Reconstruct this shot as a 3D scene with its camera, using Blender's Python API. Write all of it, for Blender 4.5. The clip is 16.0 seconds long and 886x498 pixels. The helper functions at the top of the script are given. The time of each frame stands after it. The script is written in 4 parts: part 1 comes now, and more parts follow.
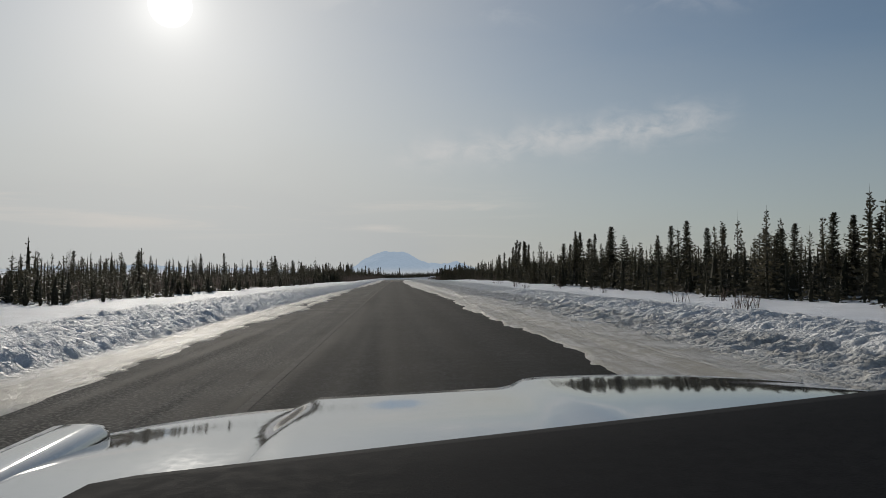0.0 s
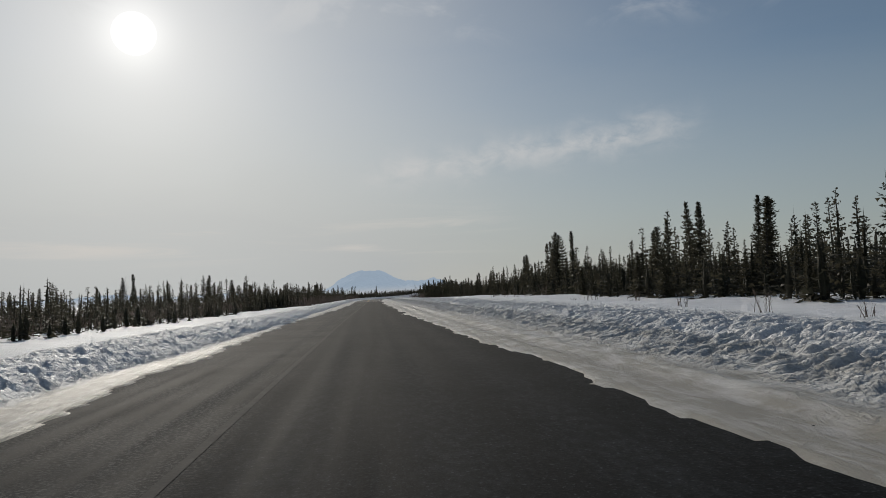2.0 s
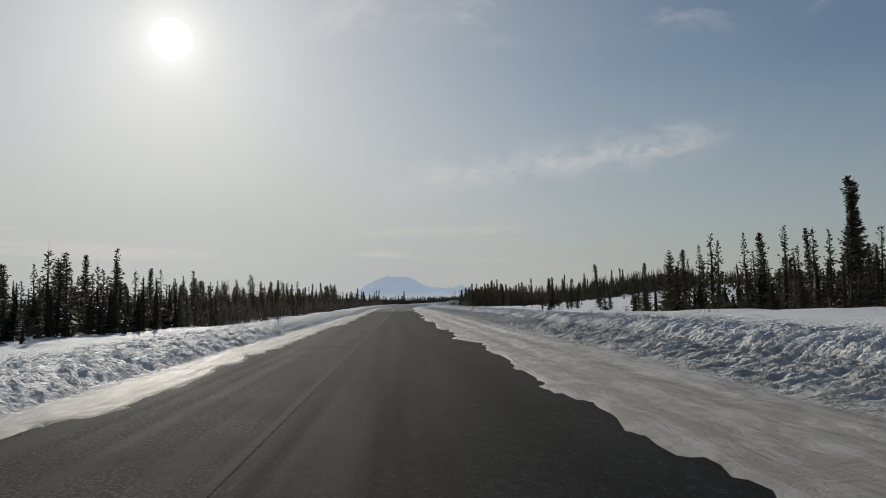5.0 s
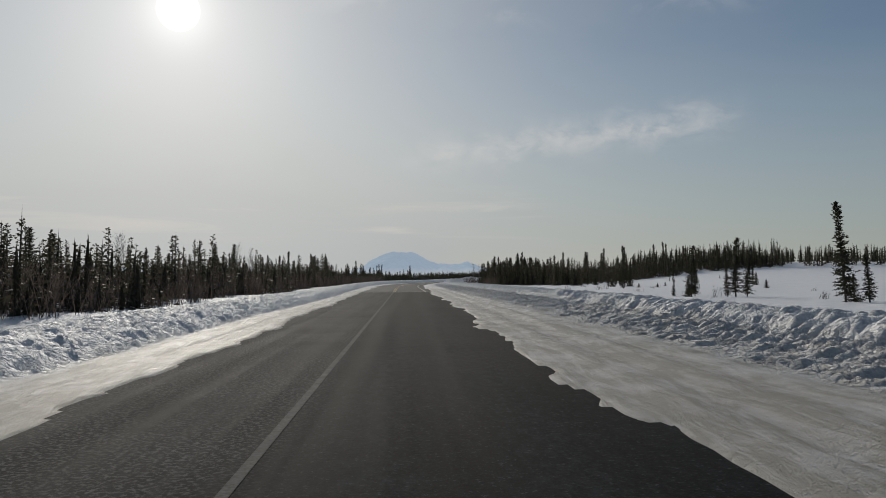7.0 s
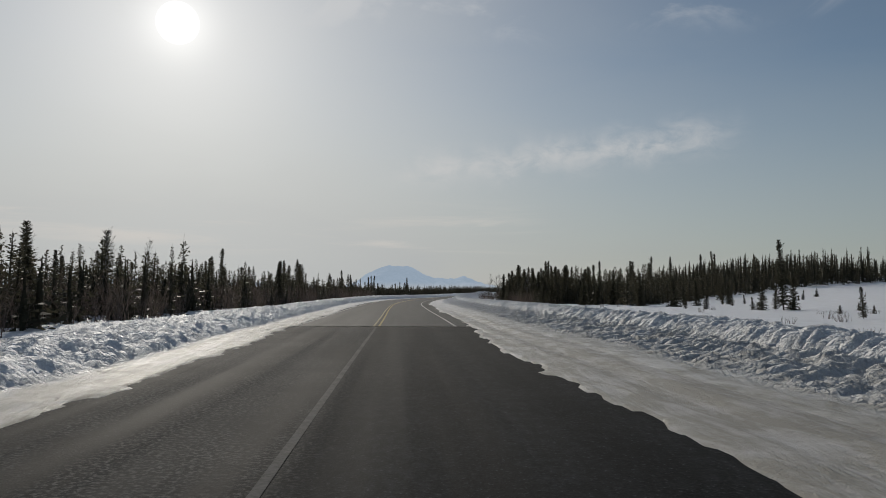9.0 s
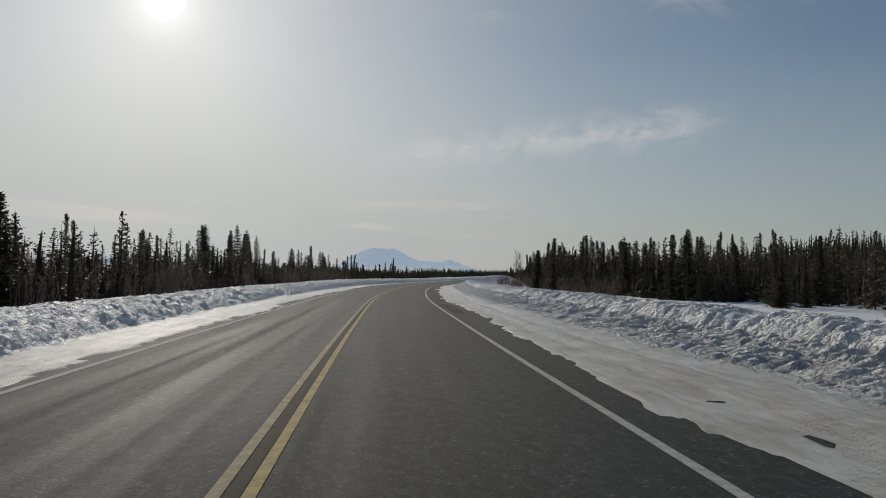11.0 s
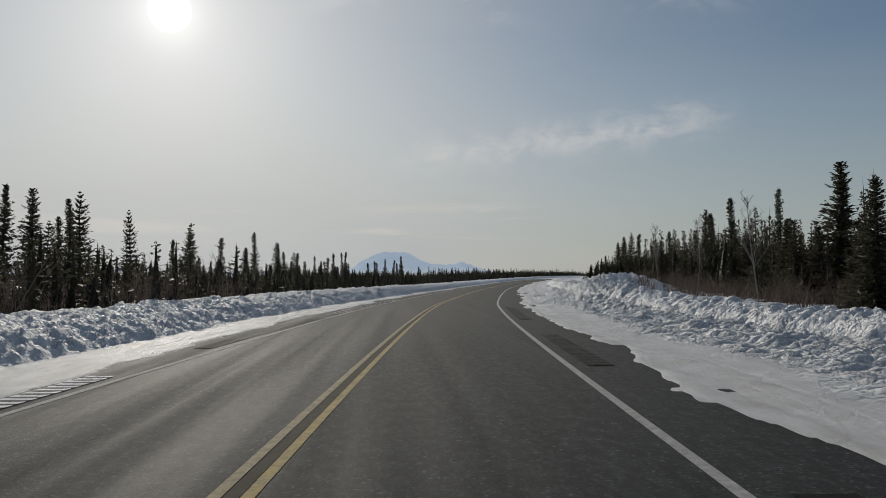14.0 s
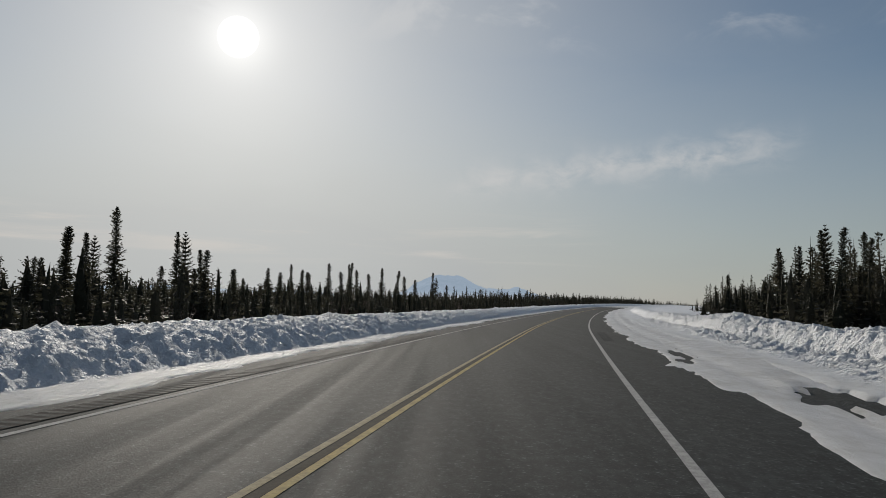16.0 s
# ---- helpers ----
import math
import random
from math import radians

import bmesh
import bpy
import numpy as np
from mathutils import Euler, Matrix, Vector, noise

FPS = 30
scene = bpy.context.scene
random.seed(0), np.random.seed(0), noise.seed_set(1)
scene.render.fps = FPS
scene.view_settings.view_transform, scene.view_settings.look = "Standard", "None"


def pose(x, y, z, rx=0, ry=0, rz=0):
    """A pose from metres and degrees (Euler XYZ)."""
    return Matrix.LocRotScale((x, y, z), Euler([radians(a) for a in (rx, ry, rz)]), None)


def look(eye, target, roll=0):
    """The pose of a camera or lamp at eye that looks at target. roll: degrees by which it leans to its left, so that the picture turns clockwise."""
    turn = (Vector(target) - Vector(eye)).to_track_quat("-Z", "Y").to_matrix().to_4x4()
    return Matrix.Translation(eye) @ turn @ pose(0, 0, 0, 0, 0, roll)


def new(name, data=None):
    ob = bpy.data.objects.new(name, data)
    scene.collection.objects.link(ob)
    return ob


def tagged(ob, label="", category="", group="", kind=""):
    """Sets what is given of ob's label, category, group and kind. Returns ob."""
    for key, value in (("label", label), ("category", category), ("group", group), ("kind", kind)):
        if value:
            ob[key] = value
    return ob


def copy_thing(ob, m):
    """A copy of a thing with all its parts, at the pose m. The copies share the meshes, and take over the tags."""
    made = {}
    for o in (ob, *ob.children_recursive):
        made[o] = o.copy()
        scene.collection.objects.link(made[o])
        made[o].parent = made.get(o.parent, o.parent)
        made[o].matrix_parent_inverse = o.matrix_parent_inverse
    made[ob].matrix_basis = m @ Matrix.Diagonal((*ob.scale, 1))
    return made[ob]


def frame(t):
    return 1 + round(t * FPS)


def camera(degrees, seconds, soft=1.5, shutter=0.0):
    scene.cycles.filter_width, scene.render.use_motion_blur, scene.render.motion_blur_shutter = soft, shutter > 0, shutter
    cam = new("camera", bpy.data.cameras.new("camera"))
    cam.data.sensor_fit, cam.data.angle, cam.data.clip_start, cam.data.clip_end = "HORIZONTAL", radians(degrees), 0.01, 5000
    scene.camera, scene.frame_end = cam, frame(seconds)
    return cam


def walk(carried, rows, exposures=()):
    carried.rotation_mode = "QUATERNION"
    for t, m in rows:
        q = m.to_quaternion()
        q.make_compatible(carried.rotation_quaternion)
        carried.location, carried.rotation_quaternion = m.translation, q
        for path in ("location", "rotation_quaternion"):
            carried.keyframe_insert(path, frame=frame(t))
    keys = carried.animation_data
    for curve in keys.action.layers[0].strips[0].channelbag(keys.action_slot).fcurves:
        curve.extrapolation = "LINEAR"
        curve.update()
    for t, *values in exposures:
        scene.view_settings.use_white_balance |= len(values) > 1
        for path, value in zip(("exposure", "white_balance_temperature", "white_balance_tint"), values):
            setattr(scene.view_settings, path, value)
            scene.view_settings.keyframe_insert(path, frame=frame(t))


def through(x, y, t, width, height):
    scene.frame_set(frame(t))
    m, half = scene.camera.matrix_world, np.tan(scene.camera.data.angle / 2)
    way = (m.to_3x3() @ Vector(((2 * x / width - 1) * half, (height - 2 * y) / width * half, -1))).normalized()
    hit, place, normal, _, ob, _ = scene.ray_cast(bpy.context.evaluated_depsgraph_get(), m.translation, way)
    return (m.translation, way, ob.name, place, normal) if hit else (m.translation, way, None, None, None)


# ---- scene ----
# ---- camera ----
cam = camera(62.0, 16.0, soft=0.55)
# seconds, x, y, z, pitch, roll, yaw
PATH = [
    (0, -0.038, 0.12, 1.653, 2.17, -0.06, -3.77),
    (0.5, -0.009, 13.60, 1.664, 2.75, -0.42, -3.79),
    (1, -0.035, 26.82, 1.667, 2.91, 0.04, -4.00),
    (1.5, 0.012, 40.44, 1.658, 2.97, 1.37, -4.81),
    (2, 0.085, 54.05, 1.663, 3.42, 2.51, -5.56),
    (2.5, -0.027, 67.41, 1.661, 3.44, 2.41, -5.30),
    (3, 0.005, 80.94, 1.656, 3.74, 2.71, -4.44),
    (3.5, -0.010, 94.47, 1.660, 4.06, 2.92, -3.90),
    (4, 0.017, 108.15, 1.659, 4.49, 2.49, -3.79),
    (6.5, 0.059, 175.46, 1.663, 2.63, 0.02, -3.13),
    (7, 0.006, 188.95, 1.660, 2.27, 0.26, -3.12),
    (7.5, 0.002, 202.58, 1.656, 2.23, 0.46, -3.05),
    (8, 0.002, 216.03, 1.657, 2.37, 0.45, -3.03),
    (8.5, -0.027, 229.55, 1.660, 2.86, 0.34, -3.10),
    (9, -0.023, 242.99, 1.662, 3.40, -0.28, -3.45),
    (9.5, -0.020, 256.44, 1.661, 3.14, -0.99, -3.93),
    (12, 0.216, 323.88, 1.661, 1.73, -0.59, -5.12),
    (12.5, 0.502, 337.63, 1.661, 1.65, -0.35, -5.50),
    (13, 0.954, 351.04, 1.659, 1.83, -0.28, -5.92),
    (13.5, 1.640, 364.55, 1.656, 2.16, -0.05, -5.62),
    (14, 2.492, 377.99, 1.659, 2.35, 0.45, -3.66),
    (14.5, 3.594, 391.35, 1.661, 2.31, 0.78, -0.41),
    (15, 4.851, 405.08, 1.663, 2.88, 0.45, 2.16),
    (15.5, 6.579, 418.45, 1.662, 3.38, -0.57, 2.33),
    (16, 8.646, 432.03, 1.659, 4.19, -1.14, 0.54),
]
walk(cam, [(t, pose(x, y, z, 90 + p, r, w)) for t, x, y, z, p, r, w in PATH], [(0.0, -0.08), (16.0, -0.08)])

# ---- world and sun ----
SUN_AZ, SUN_EL = 16.8, 19.2        # degrees left of +y, degrees above the horizon
SUN_DIR = Vector((-math.sin(radians(SUN_AZ)) * math.cos(radians(SUN_EL)),
                  math.cos(radians(SUN_AZ)) * math.cos(radians(SUN_EL)), math.sin(radians(SUN_EL))))


class Nodes:
    """A small writer for node trees."""

    def __init__(self, tree, fresh=True):
        self.tree = tree
        if fresh:
            tree.nodes.clear()

    def node(self, kind, **values):
        n = self.tree.nodes.new(kind)
        for key, value in values.items():
            setattr(n, key, value)
        return n

    def plug(self, value, socket):
        if isinstance(value, bpy.types.NodeSocket):
            self.tree.links.new(value, socket)
        elif isinstance(value, (int, float)) and socket.type in ("RGBA",):
            socket.default_value = (value, value, value, 1)
        elif isinstance(value, tuple) and socket.type == "RGBA" and len(value) == 3:
            socket.default_value = (*value, 1)
        elif value is not None:
            socket.default_value = value

    def math(self, op, a, b=None, c=None, clamp=False):
        n = self.node("ShaderNodeMath", operation=op, use_clamp=clamp)
        for value, socket in zip((a, b, c), n.inputs):
            self.plug(value, socket)
        return n.outputs[0]

    def vec(self, op, a, b=None):
        n = self.node("ShaderNodeVectorMath", operation=op)
        self.plug(a, n.inputs[0])
        self.plug(b, n.inputs[1])
        return n.outputs["Value"] if op in ("DOT_PRODUCT", "LENGTH") else n.outputs[0]

    def mix(self, f, a, b, blend="MIX"):
        n = self.node("ShaderNodeMix", data_type="RGBA", blend_type=blend)
        self.plug(f, n.inputs[0])
        self.plug(a, n.inputs[6])
        self.plug(b, n.inputs[7])
        return n.outputs[2]

    def noise(self, vector, scale, detail=4.0, rough=0.55, distort=0.0, dims="3D"):
        n = self.node("ShaderNodeTexNoise", noise_dimensions=dims)
        self.plug(vector, n.inputs["Vector"])
        n.inputs["Scale"].default_value, n.inputs["Detail"].default_value = scale, detail
        n.inputs["Roughness"].default_value, n.inputs["Distortion"].default_value = rough, distort
        return n.outputs["Fac"]

    def voronoi(self, vector, scale, feature="F1"):
        n = self.node("ShaderNodeTexVoronoi", feature=feature)
        self.plug(vector, n.inputs["Vector"])
        n.inputs["Scale"].default_value = scale
        return n.outputs["Distance"]

    def ramp(self, value, lo, hi, a=0.0, b=1.0, smooth=True):
        n = self.node("ShaderNodeMapRange", interpolation_type="SMOOTHSTEP" if smooth else "LINEAR")
        for v, i in ((value, 0), (lo, 1), (hi, 2), (a, 3), (b, 4)):
            self.plug(v, n.inputs[i])
        return n.outputs[0]

    def scaled(self, vector, x, y, z):
        n = self.node("ShaderNodeMapping")
        self.plug(vector, n.inputs[0])
        n.inputs["Scale"].default_value = (x, y, z)
        return n.outputs[0]

    def combine(self, x, y, z):
        n = self.node("ShaderNodeCombineXYZ")
        for v, i in ((x, 0), (y, 1), (z, 2)):
            self.plug(v, n.inputs[i])
        return n.outputs[0]


world = bpy.data.worlds.new("winter_sky")
scene.world = world
world.use_nodes = True
W = Nodes(world.node_tree)
sky = W.node("ShaderNodeTexSky", sky_type="NISHITA", sun_disc=False, sun_elevation=radians(SUN_EL),
             sun_rotation=radians(-SUN_AZ), altitude=400.0, air_density=1.0, dust_density=0.3, ozone_density=1.0)
ray_dir = W.node("ShaderNodeTexCoord").outputs["Generated"]
split = W.node("ShaderNodeSeparateXYZ")
W.plug(ray_dir, split.inputs[0])
dx, dy, dz = split.outputs
azim = W.math("MULTIPLY", W.math("ARCTAN2", dx, dy), 57.2958)          # degrees to the right of +y
elev = W.math("MULTIPLY", W.math("ARCSINE", dz), 57.2958)
near_sun = W.math("MAXIMUM", W.vec("DOT_PRODUCT", ray_dir, tuple(SUN_DIR)), 0.0)
# thin high haze scatters the sunlight forward into a wide aureole
glow = W.math("MULTIPLY", W.math("POWER", near_sun, 1200.0), 0.30)
glow = W.math("ADD", glow, W.math("MULTIPLY", W.math("POWER", near_sun, 110.0), 0.17))
glow = W.math("ADD", glow, W.math("MULTIPLY", W.math("POWER", near_sun, 14.0), 0.155))
disc = W.math("MULTIPLY", W.ramp(near_sun, math.cos(radians(1.5)), math.cos(radians(1.05))), 6.0)
# veil of cirrus, denser low down
sky_uv = W.combine(W.math("MULTIPLY", azim, 0.06), W.math("MULTIPLY", elev, 0.22), 0.0)
veil = W.noise(sky_uv, 1.0, 5.0, 0.55, 0.6)
# the long cloud to the right of the mountain
line_el = W.math("MULTIPLY_ADD", azim, 0.095, 9.3)
off_el = W.math("SUBTRACT", elev, line_el)
wobble = W.math("MULTIPLY", W.math("SUBTRACT", W.noise(W.combine(W.math("MULTIPLY", azim, 0.22), 0.0, 3.0), 1.0, 3.0), 0.5), 2.4)
band = W.math("POWER", 2.718, W.math("MULTIPLY", W.math("POWER", W.math("ABSOLUTE", W.math("DIVIDE", W.math("SUBTRACT", off_el, wobble), 1.2)), 2.0), -1.0))
ends = W.math("MULTIPLY", W.ramp(azim, -2.5, 3.5), W.ramp(azim, 27.0, 21.0))
puff = W.noise(W.combine(W.math("MULTIPLY", azim, 0.42), W.math("MULTIPLY", elev, 0.75), 1.0), 1.0, 6.0, 0.6, 0.5)
cloud = W.math("MULTIPLY", W.math("MULTIPLY", band, ends), W.ramp(puff, 0.25, 0.72))
# wisps: low streaks near the horizon and a bank at the zenith side
low = W.math("MULTIPLY", W.ramp(elev, 2.2, 4.5), W.ramp(elev, 7.5, 5.0))
streak = W.noise(W.combine(W.math("MULTIPLY", azim, 0.05), W.math("MULTIPLY", elev, 0.9), 7.0), 1.0, 5.0, 0.6, 0.8)
low = W.math("MULTIPLY", W.math("MULTIPLY", low, W.ramp(azim, 14.0, 4.0)), W.ramp(streak, 0.5, 0.75))
high = W.math("MULTIPLY", W.ramp(elev, 18.0, 22.0), W.ramp(W.noise(W.combine(W.math("MULTIPLY", azim, 0.12), W.math("MULTIPLY", elev, 0.2), 4.0), 1.0, 5.0, 0.6, 0.6), 0.5, 0.72))
base = W.mix(1.0, sky.outputs[0], 0.058, "MULTIPLY")
towards = W.math("POWER", near_sun, 3.0)
haze_amount = W.math("MULTIPLY_ADD", W.ramp(elev, 19.0, -1.0), 0.72, W.math("MULTIPLY", W.math("POWER", near_sun, 7.0), 0.60))
haze_amount = W.math("ADD", haze_amount, W.math("MULTIPLY_ADD", veil, 0.20, -0.08), clamp=True)
away = W.math("MAXIMUM", W.vec("DOT_PRODUCT", ray_dir, tuple(-SUN_DIR)), 0.0)
base = W.mix(haze_amount, base, W.mix(towards, W.mix(away, (0.250, 0.285, 0.310), (0.40, 0.43, 0.455)), (0.485, 0.495, 0.485)))      # haze shines towards the sun
lit = W.mix(1.0, base, W.mix(1.0, (1.0, 0.97, 0.92), W.math("ADD", glow, disc), "MULTIPLY"), "ADD")
lit = W.mix(W.math("MULTIPLY", cloud, 0.62), lit, (0.63, 0.62, 0.61))
lit = W.mix(W.math("MULTIPLY", low, 0.5), lit, (0.72, 0.66, 0.60))
lit = W.mix(W.math("MULTIPLY", high, 0.45), lit, (0.66, 0.66, 0.66))
back = W.node("ShaderNodeBackground")
W.plug(lit, back.inputs[0])
W.tree.links.new(back.outputs[0], W.node("ShaderNodeOutputWorld").inputs[0])

sun = new("sun", bpy.data.lights.new("sun", "SUN"))
sun.data.energy, sun.data.angle, sun.data.color = 3.0, radians(0.9), (1.0, 0.93, 0.82)
sun.matrix_world = look((0, 0, 50), tuple(Vector((0, 0, 50)) - SUN_DIR))

# ---- materials ----
def material(name, build, rough=0.6, metal=0.0, spec=0.5):
    """build(n, place) returns colour, roughness or None, and height for the bump or None with its strength."""
    m = bpy.data.materials.new(name)
    m.use_nodes = True
    n = Nodes(m.node_tree)
    b = n.node("ShaderNodeBsdfPrincipled")
    b.inputs["Roughness"].default_value, b.inputs["Metallic"].default_value = rough, metal
    b.inputs["Specular IOR Level"].default_value = spec
    place = n.node("ShaderNodeTexCoord").outputs["Object"]
    colour, roughness, height, strength, distance = (build(n, place) + (None,) * 5)[:5]
    n.plug(colour, b.inputs["Base Color"])
    if roughness is not None:
        n.plug(roughness, b.inputs["Roughness"])
    if height is not None:
        bump = n.node("ShaderNodeBump")
        n.plug(height, bump.inputs["Height"])
        bump.inputs["Strength"].default_value, bump.inputs["Distance"].default_value = strength, distance
        n.tree.links.new(bump.outputs[0], b.inputs["Normal"])
    n.tree.links.new(b.outputs[0], n.node("ShaderNodeOutputMaterial").inputs[0])
    return m


def asphalt(dark, light, rough_at, gravel=0.0):
    def build(n, p):
        across = n.node("ShaderNodeAttribute", attribute_name="across").outputs["Fac"]
        grain = n.noise(p, 60.0, 3.0, 0.7)
        stone = n.voronoi(p, 38.0)
        chip = n.noise(p, 20.0, 3.0, 0.6)
        along = n.noise(n.scaled(p, 1.0, 0.02, 1.0), 1.6, 4.0, 0.6)       # streaks drawn out along the road
        patch = n.noise(p, 0.35, 5.0, 0.6)
        # wheel tracks, two to a lane
        side = n.math("ABSOLUTE", across)
        track = n.math("MULTIPLY_ADD", n.math("COSINE", n.math("MULTIPLY", n.math("SUBTRACT", side, 1.05), 3.70)), 0.5, 0.5)
        f = n.math("ADD", n.math("MULTIPLY", along, 0.5), n.math("MULTIPLY", patch, 0.3))
        f = n.math("MULTIPLY_ADD", track, 0.16, f)
        colour = n.mix(n.ramp(f, 0.36, 0.62), dark, light)
        colour = n.mix(n.ramp(grain, 0.35, 0.75, 0.0, 0.5), colour, tuple(1.8 * c for c in light))
        colour = n.mix(n.ramp(chip, 0.57, 0.68, 0.0, 0.75), colour, tuple(3.6 * c for c in light))
        coarse = n.noise(n.scaled(p, 1.0, 0.45, 1.0), 7.0, 4.0, 0.75)
        colour = n.mix(n.ramp(coarse, 0.42, 0.62, 0.55, 0.0), colour, tuple(0.45 * c for c in dark))
        if gravel:                 # loose pale chippings lie on the lane that is driven less
            lane = n.math("MULTIPLY", n.ramp(across, 0.5, -0.4, 0.08, gravel), n.ramp(n.math("MULTIPLY_ADD", along, 0.6, n.math("MULTIPLY", patch, 0.4)), 0.40, 0.58))
            pebble = n.ramp(n.noise(p, 17.0, 4.0, 0.7), 0.47, 0.62)
            colour = n.mix(n.math("MULTIPLY", lane, pebble), colour, (0.135, 0.135, 0.13))
            colour = n.mix(n.math("MULTIPLY", lane, 0.15), colour, (0.055, 0.053, 0.048))
        rough = n.ramp(n.math("ADD", n.math("MULTIPLY", along, 0.6), n.math("MULTIPLY", grain, 0.4)), 0.35, 0.7, rough_at, rough_at + 0.2)
        return colour, rough, n.math("ADD", n.math("MULTIPLY", stone, 0.7), n.math("MULTIPLY", chip, 0.8)), 0.35, 0.012
    return build


def snow(base, dirt, amount, lumps=0.0):
    def build(n, p):
        big = n.noise(p, 0.8, 5.0, 0.6)
        fine = n.noise(p, 7.0, 7.0, 0.72)
        grit = n.noise(p, 45.0, 2.0, 0.6)
        attr = n.node("ShaderNodeAttribute", attribute_name="packed").outputs["Fac"]
        f = n.math("MULTIPLY", n.ramp(n.math("ADD", n.math("MULTIPLY", big, 0.7), n.math("MULTIPLY", fine, 0.3)), 0.3, 0.7), amount)
        drawn = n.noise(n.scaled(p, 1.0, 0.16, 1.0), 3.2, 6.0, 0.68, 0.9)      # streaks scraped along the shoulder
        f = n.math("ADD", f, n.math("MULTIPLY", attr, n.ramp(n.math("MULTIPLY_ADD", drawn, 0.7, n.math("MULTIPLY", big, 0.3)), 0.35, 0.68, 0.55, 1.0)), clamp=True)
        colour = n.mix(f, base, dirt)
        colour = n.mix(n.math("MULTIPLY", n.ramp(grit, 0.6, 0.75), n.math("MULTIPLY", attr, 0.6)), colour, (0.20, 0.18, 0.16))
        rough = n.math("MULTIPLY_ADD", attr, -0.06, n.ramp(fine, 0.3, 0.7, 0.6, 0.8))
        height = n.math("ADD", n.math("MULTIPLY", fine, 0.7), n.math("MULTIPLY", grit, 0.25))
        height = n.math("ADD", height, n.math("MULTIPLY", drawn, n.math("MULTIPLY", attr, 0.8)))
        if lumps:                  # crumbled clods
            bent = n.vec("ADD", p, n.vec("MULTIPLY", n.node("ShaderNodeTexNoise").outputs["Color"], (0.2, 0.2, 0.2)))
            loose = n.math("MULTIPLY_ADD", n.node("ShaderNodeAttribute", attribute_name="loose").outputs["Fac"], 0.9, 0.1)
            height = n.math("ADD", height, n.math("MULTIPLY", n.math("MULTIPLY", n.voronoi(bent, 6.5), -lumps), loose))
            height = n.math("ADD", height, n.math("MULTIPLY", n.math("MULTIPLY", n.voronoi(bent, 15.0), -0.5 * lumps), loose))
        return colour, rough, height, 0.8, 0.13
    return build


def plain(a, b, scale=6.0, rough=(0.5, 0.8), bump=0.3, stretch=(1, 1, 1)):
    def build(n, p):
        q = n.scaled(p, *stretch)
        f = n.noise(q, scale, 5.0, 0.6)
        g = n.noise(q, scale * 7, 3.0, 0.6)
        return n.mix(n.ramp(n.math("ADD", n.math("MULTIPLY", f, 0.65), n.math("MULTIPLY", g, 0.35)), 0.3, 0.7), a, b), n.ramp(f, 0.3, 0.7, *rough), g, bump, 0.01
    return build


def needles(name, a, b, through):
    """Foliage or twigs, of which each piece has its own shade; some of the light passes through."""
    def build(n, p):
        r = n.node("ShaderNodeNewGeometry").outputs["Random Per Island"]
        o = n.node("ShaderNodeObjectInfo").outputs["Random"]
        return n.mix(n.math("ADD", n.math("MULTIPLY", r, 0.6), n.math("MULTIPLY", o, 0.4)), a, b), 0.6
    m = material(name, build, spec=0.15)
    n = Nodes(m.node_tree, False)
    out = next(x for x in n.tree.nodes if x.type == "OUTPUT_MATERIAL")
    surface = next(x for x in n.tree.nodes if x.type == "BSDF_PRINCIPLED")
    thin = n.node("ShaderNodeBsdfTranslucent")
    n.tree.links.new(surface.inputs["Base Color"].links[0].from_socket, thin.inputs[0])
    blend = n.node("ShaderNodeMixShader")
    blend.inputs[0].default_value = through
    n.tree.links.new(surface.outputs[0], blend.inputs[1])
    n.tree.links.new(thin.outputs[0], blend.inputs[2])
    n.tree.links.new(blend.outputs[0], out.inputs[0])
    return m


M_OLD = material("old_asphalt", asphalt((0.0045, 0.0056, 0.0066), (0.0165, 0.0190, 0.0212), 0.82, 1.0), spec=0.04)
M_NEW = material("newer_asphalt", asphalt((0.030, 0.0330, 0.0330), (0.038, 0.0418, 0.0415), 0.76), spec=0.10)
M_GROOVE = material("dirty_groove", plain((0.016, 0.015, 0.014), (0.035, 0.032, 0.03), 20.0, (0.85, 0.95)), spec=0.04)
M_SNOW = material("snow", snow((0.90, 0.91, 0.935), (0.36, 0.34, 0.30), 0.16), 0.6, spec=0.12)
M_BANK = material("ploughed_snow", snow((0.93, 0.94, 0.955), (0.33, 0.315, 0.28), 0.14, 1.0), 0.6, spec=0.15)
M_WHITE = material("white_road_paint", plain((0.26, 0.255, 0.245), (0.50, 0.49, 0.47), 7.0, (0.8, 0.95)), spec=0.1)
M_FADED = material("worn_paint", plain((0.022, 0.022, 0.022), (0.060, 0.058, 0.056), 3.0, (0.85, 0.95), 0.3), spec=0.05)
M_WORN = material("pale_worn_paint", plain((0.03, 0.03, 0.029), (0.135, 0.132, 0.128), 3.0, (0.8, 0.95), 0.3), spec=0.05)
M_YELLOW = material("yellow_road_paint", plain((0.27, 0.21, 0.09), (0.55, 0.43, 0.19), 4.0, (0.8, 0.95)), spec=0.1)
M_DULL = material("dull_yellow_paint", plain((0.22, 0.185, 0.11), (0.48, 0.41, 0.26), 6.0, (0.8, 0.95)), spec=0.1)
M_SEAM = material("brown_seam", plain((0.050, 0.044, 0.034), (0.095, 0.082, 0.062), 5.0, (0.85, 0.95)), spec=0.05)
M_NEEDLE = needles("spruce_needles", (0.026, 0.029, 0.018), (0.088, 0.078, 0.054), 0.4)
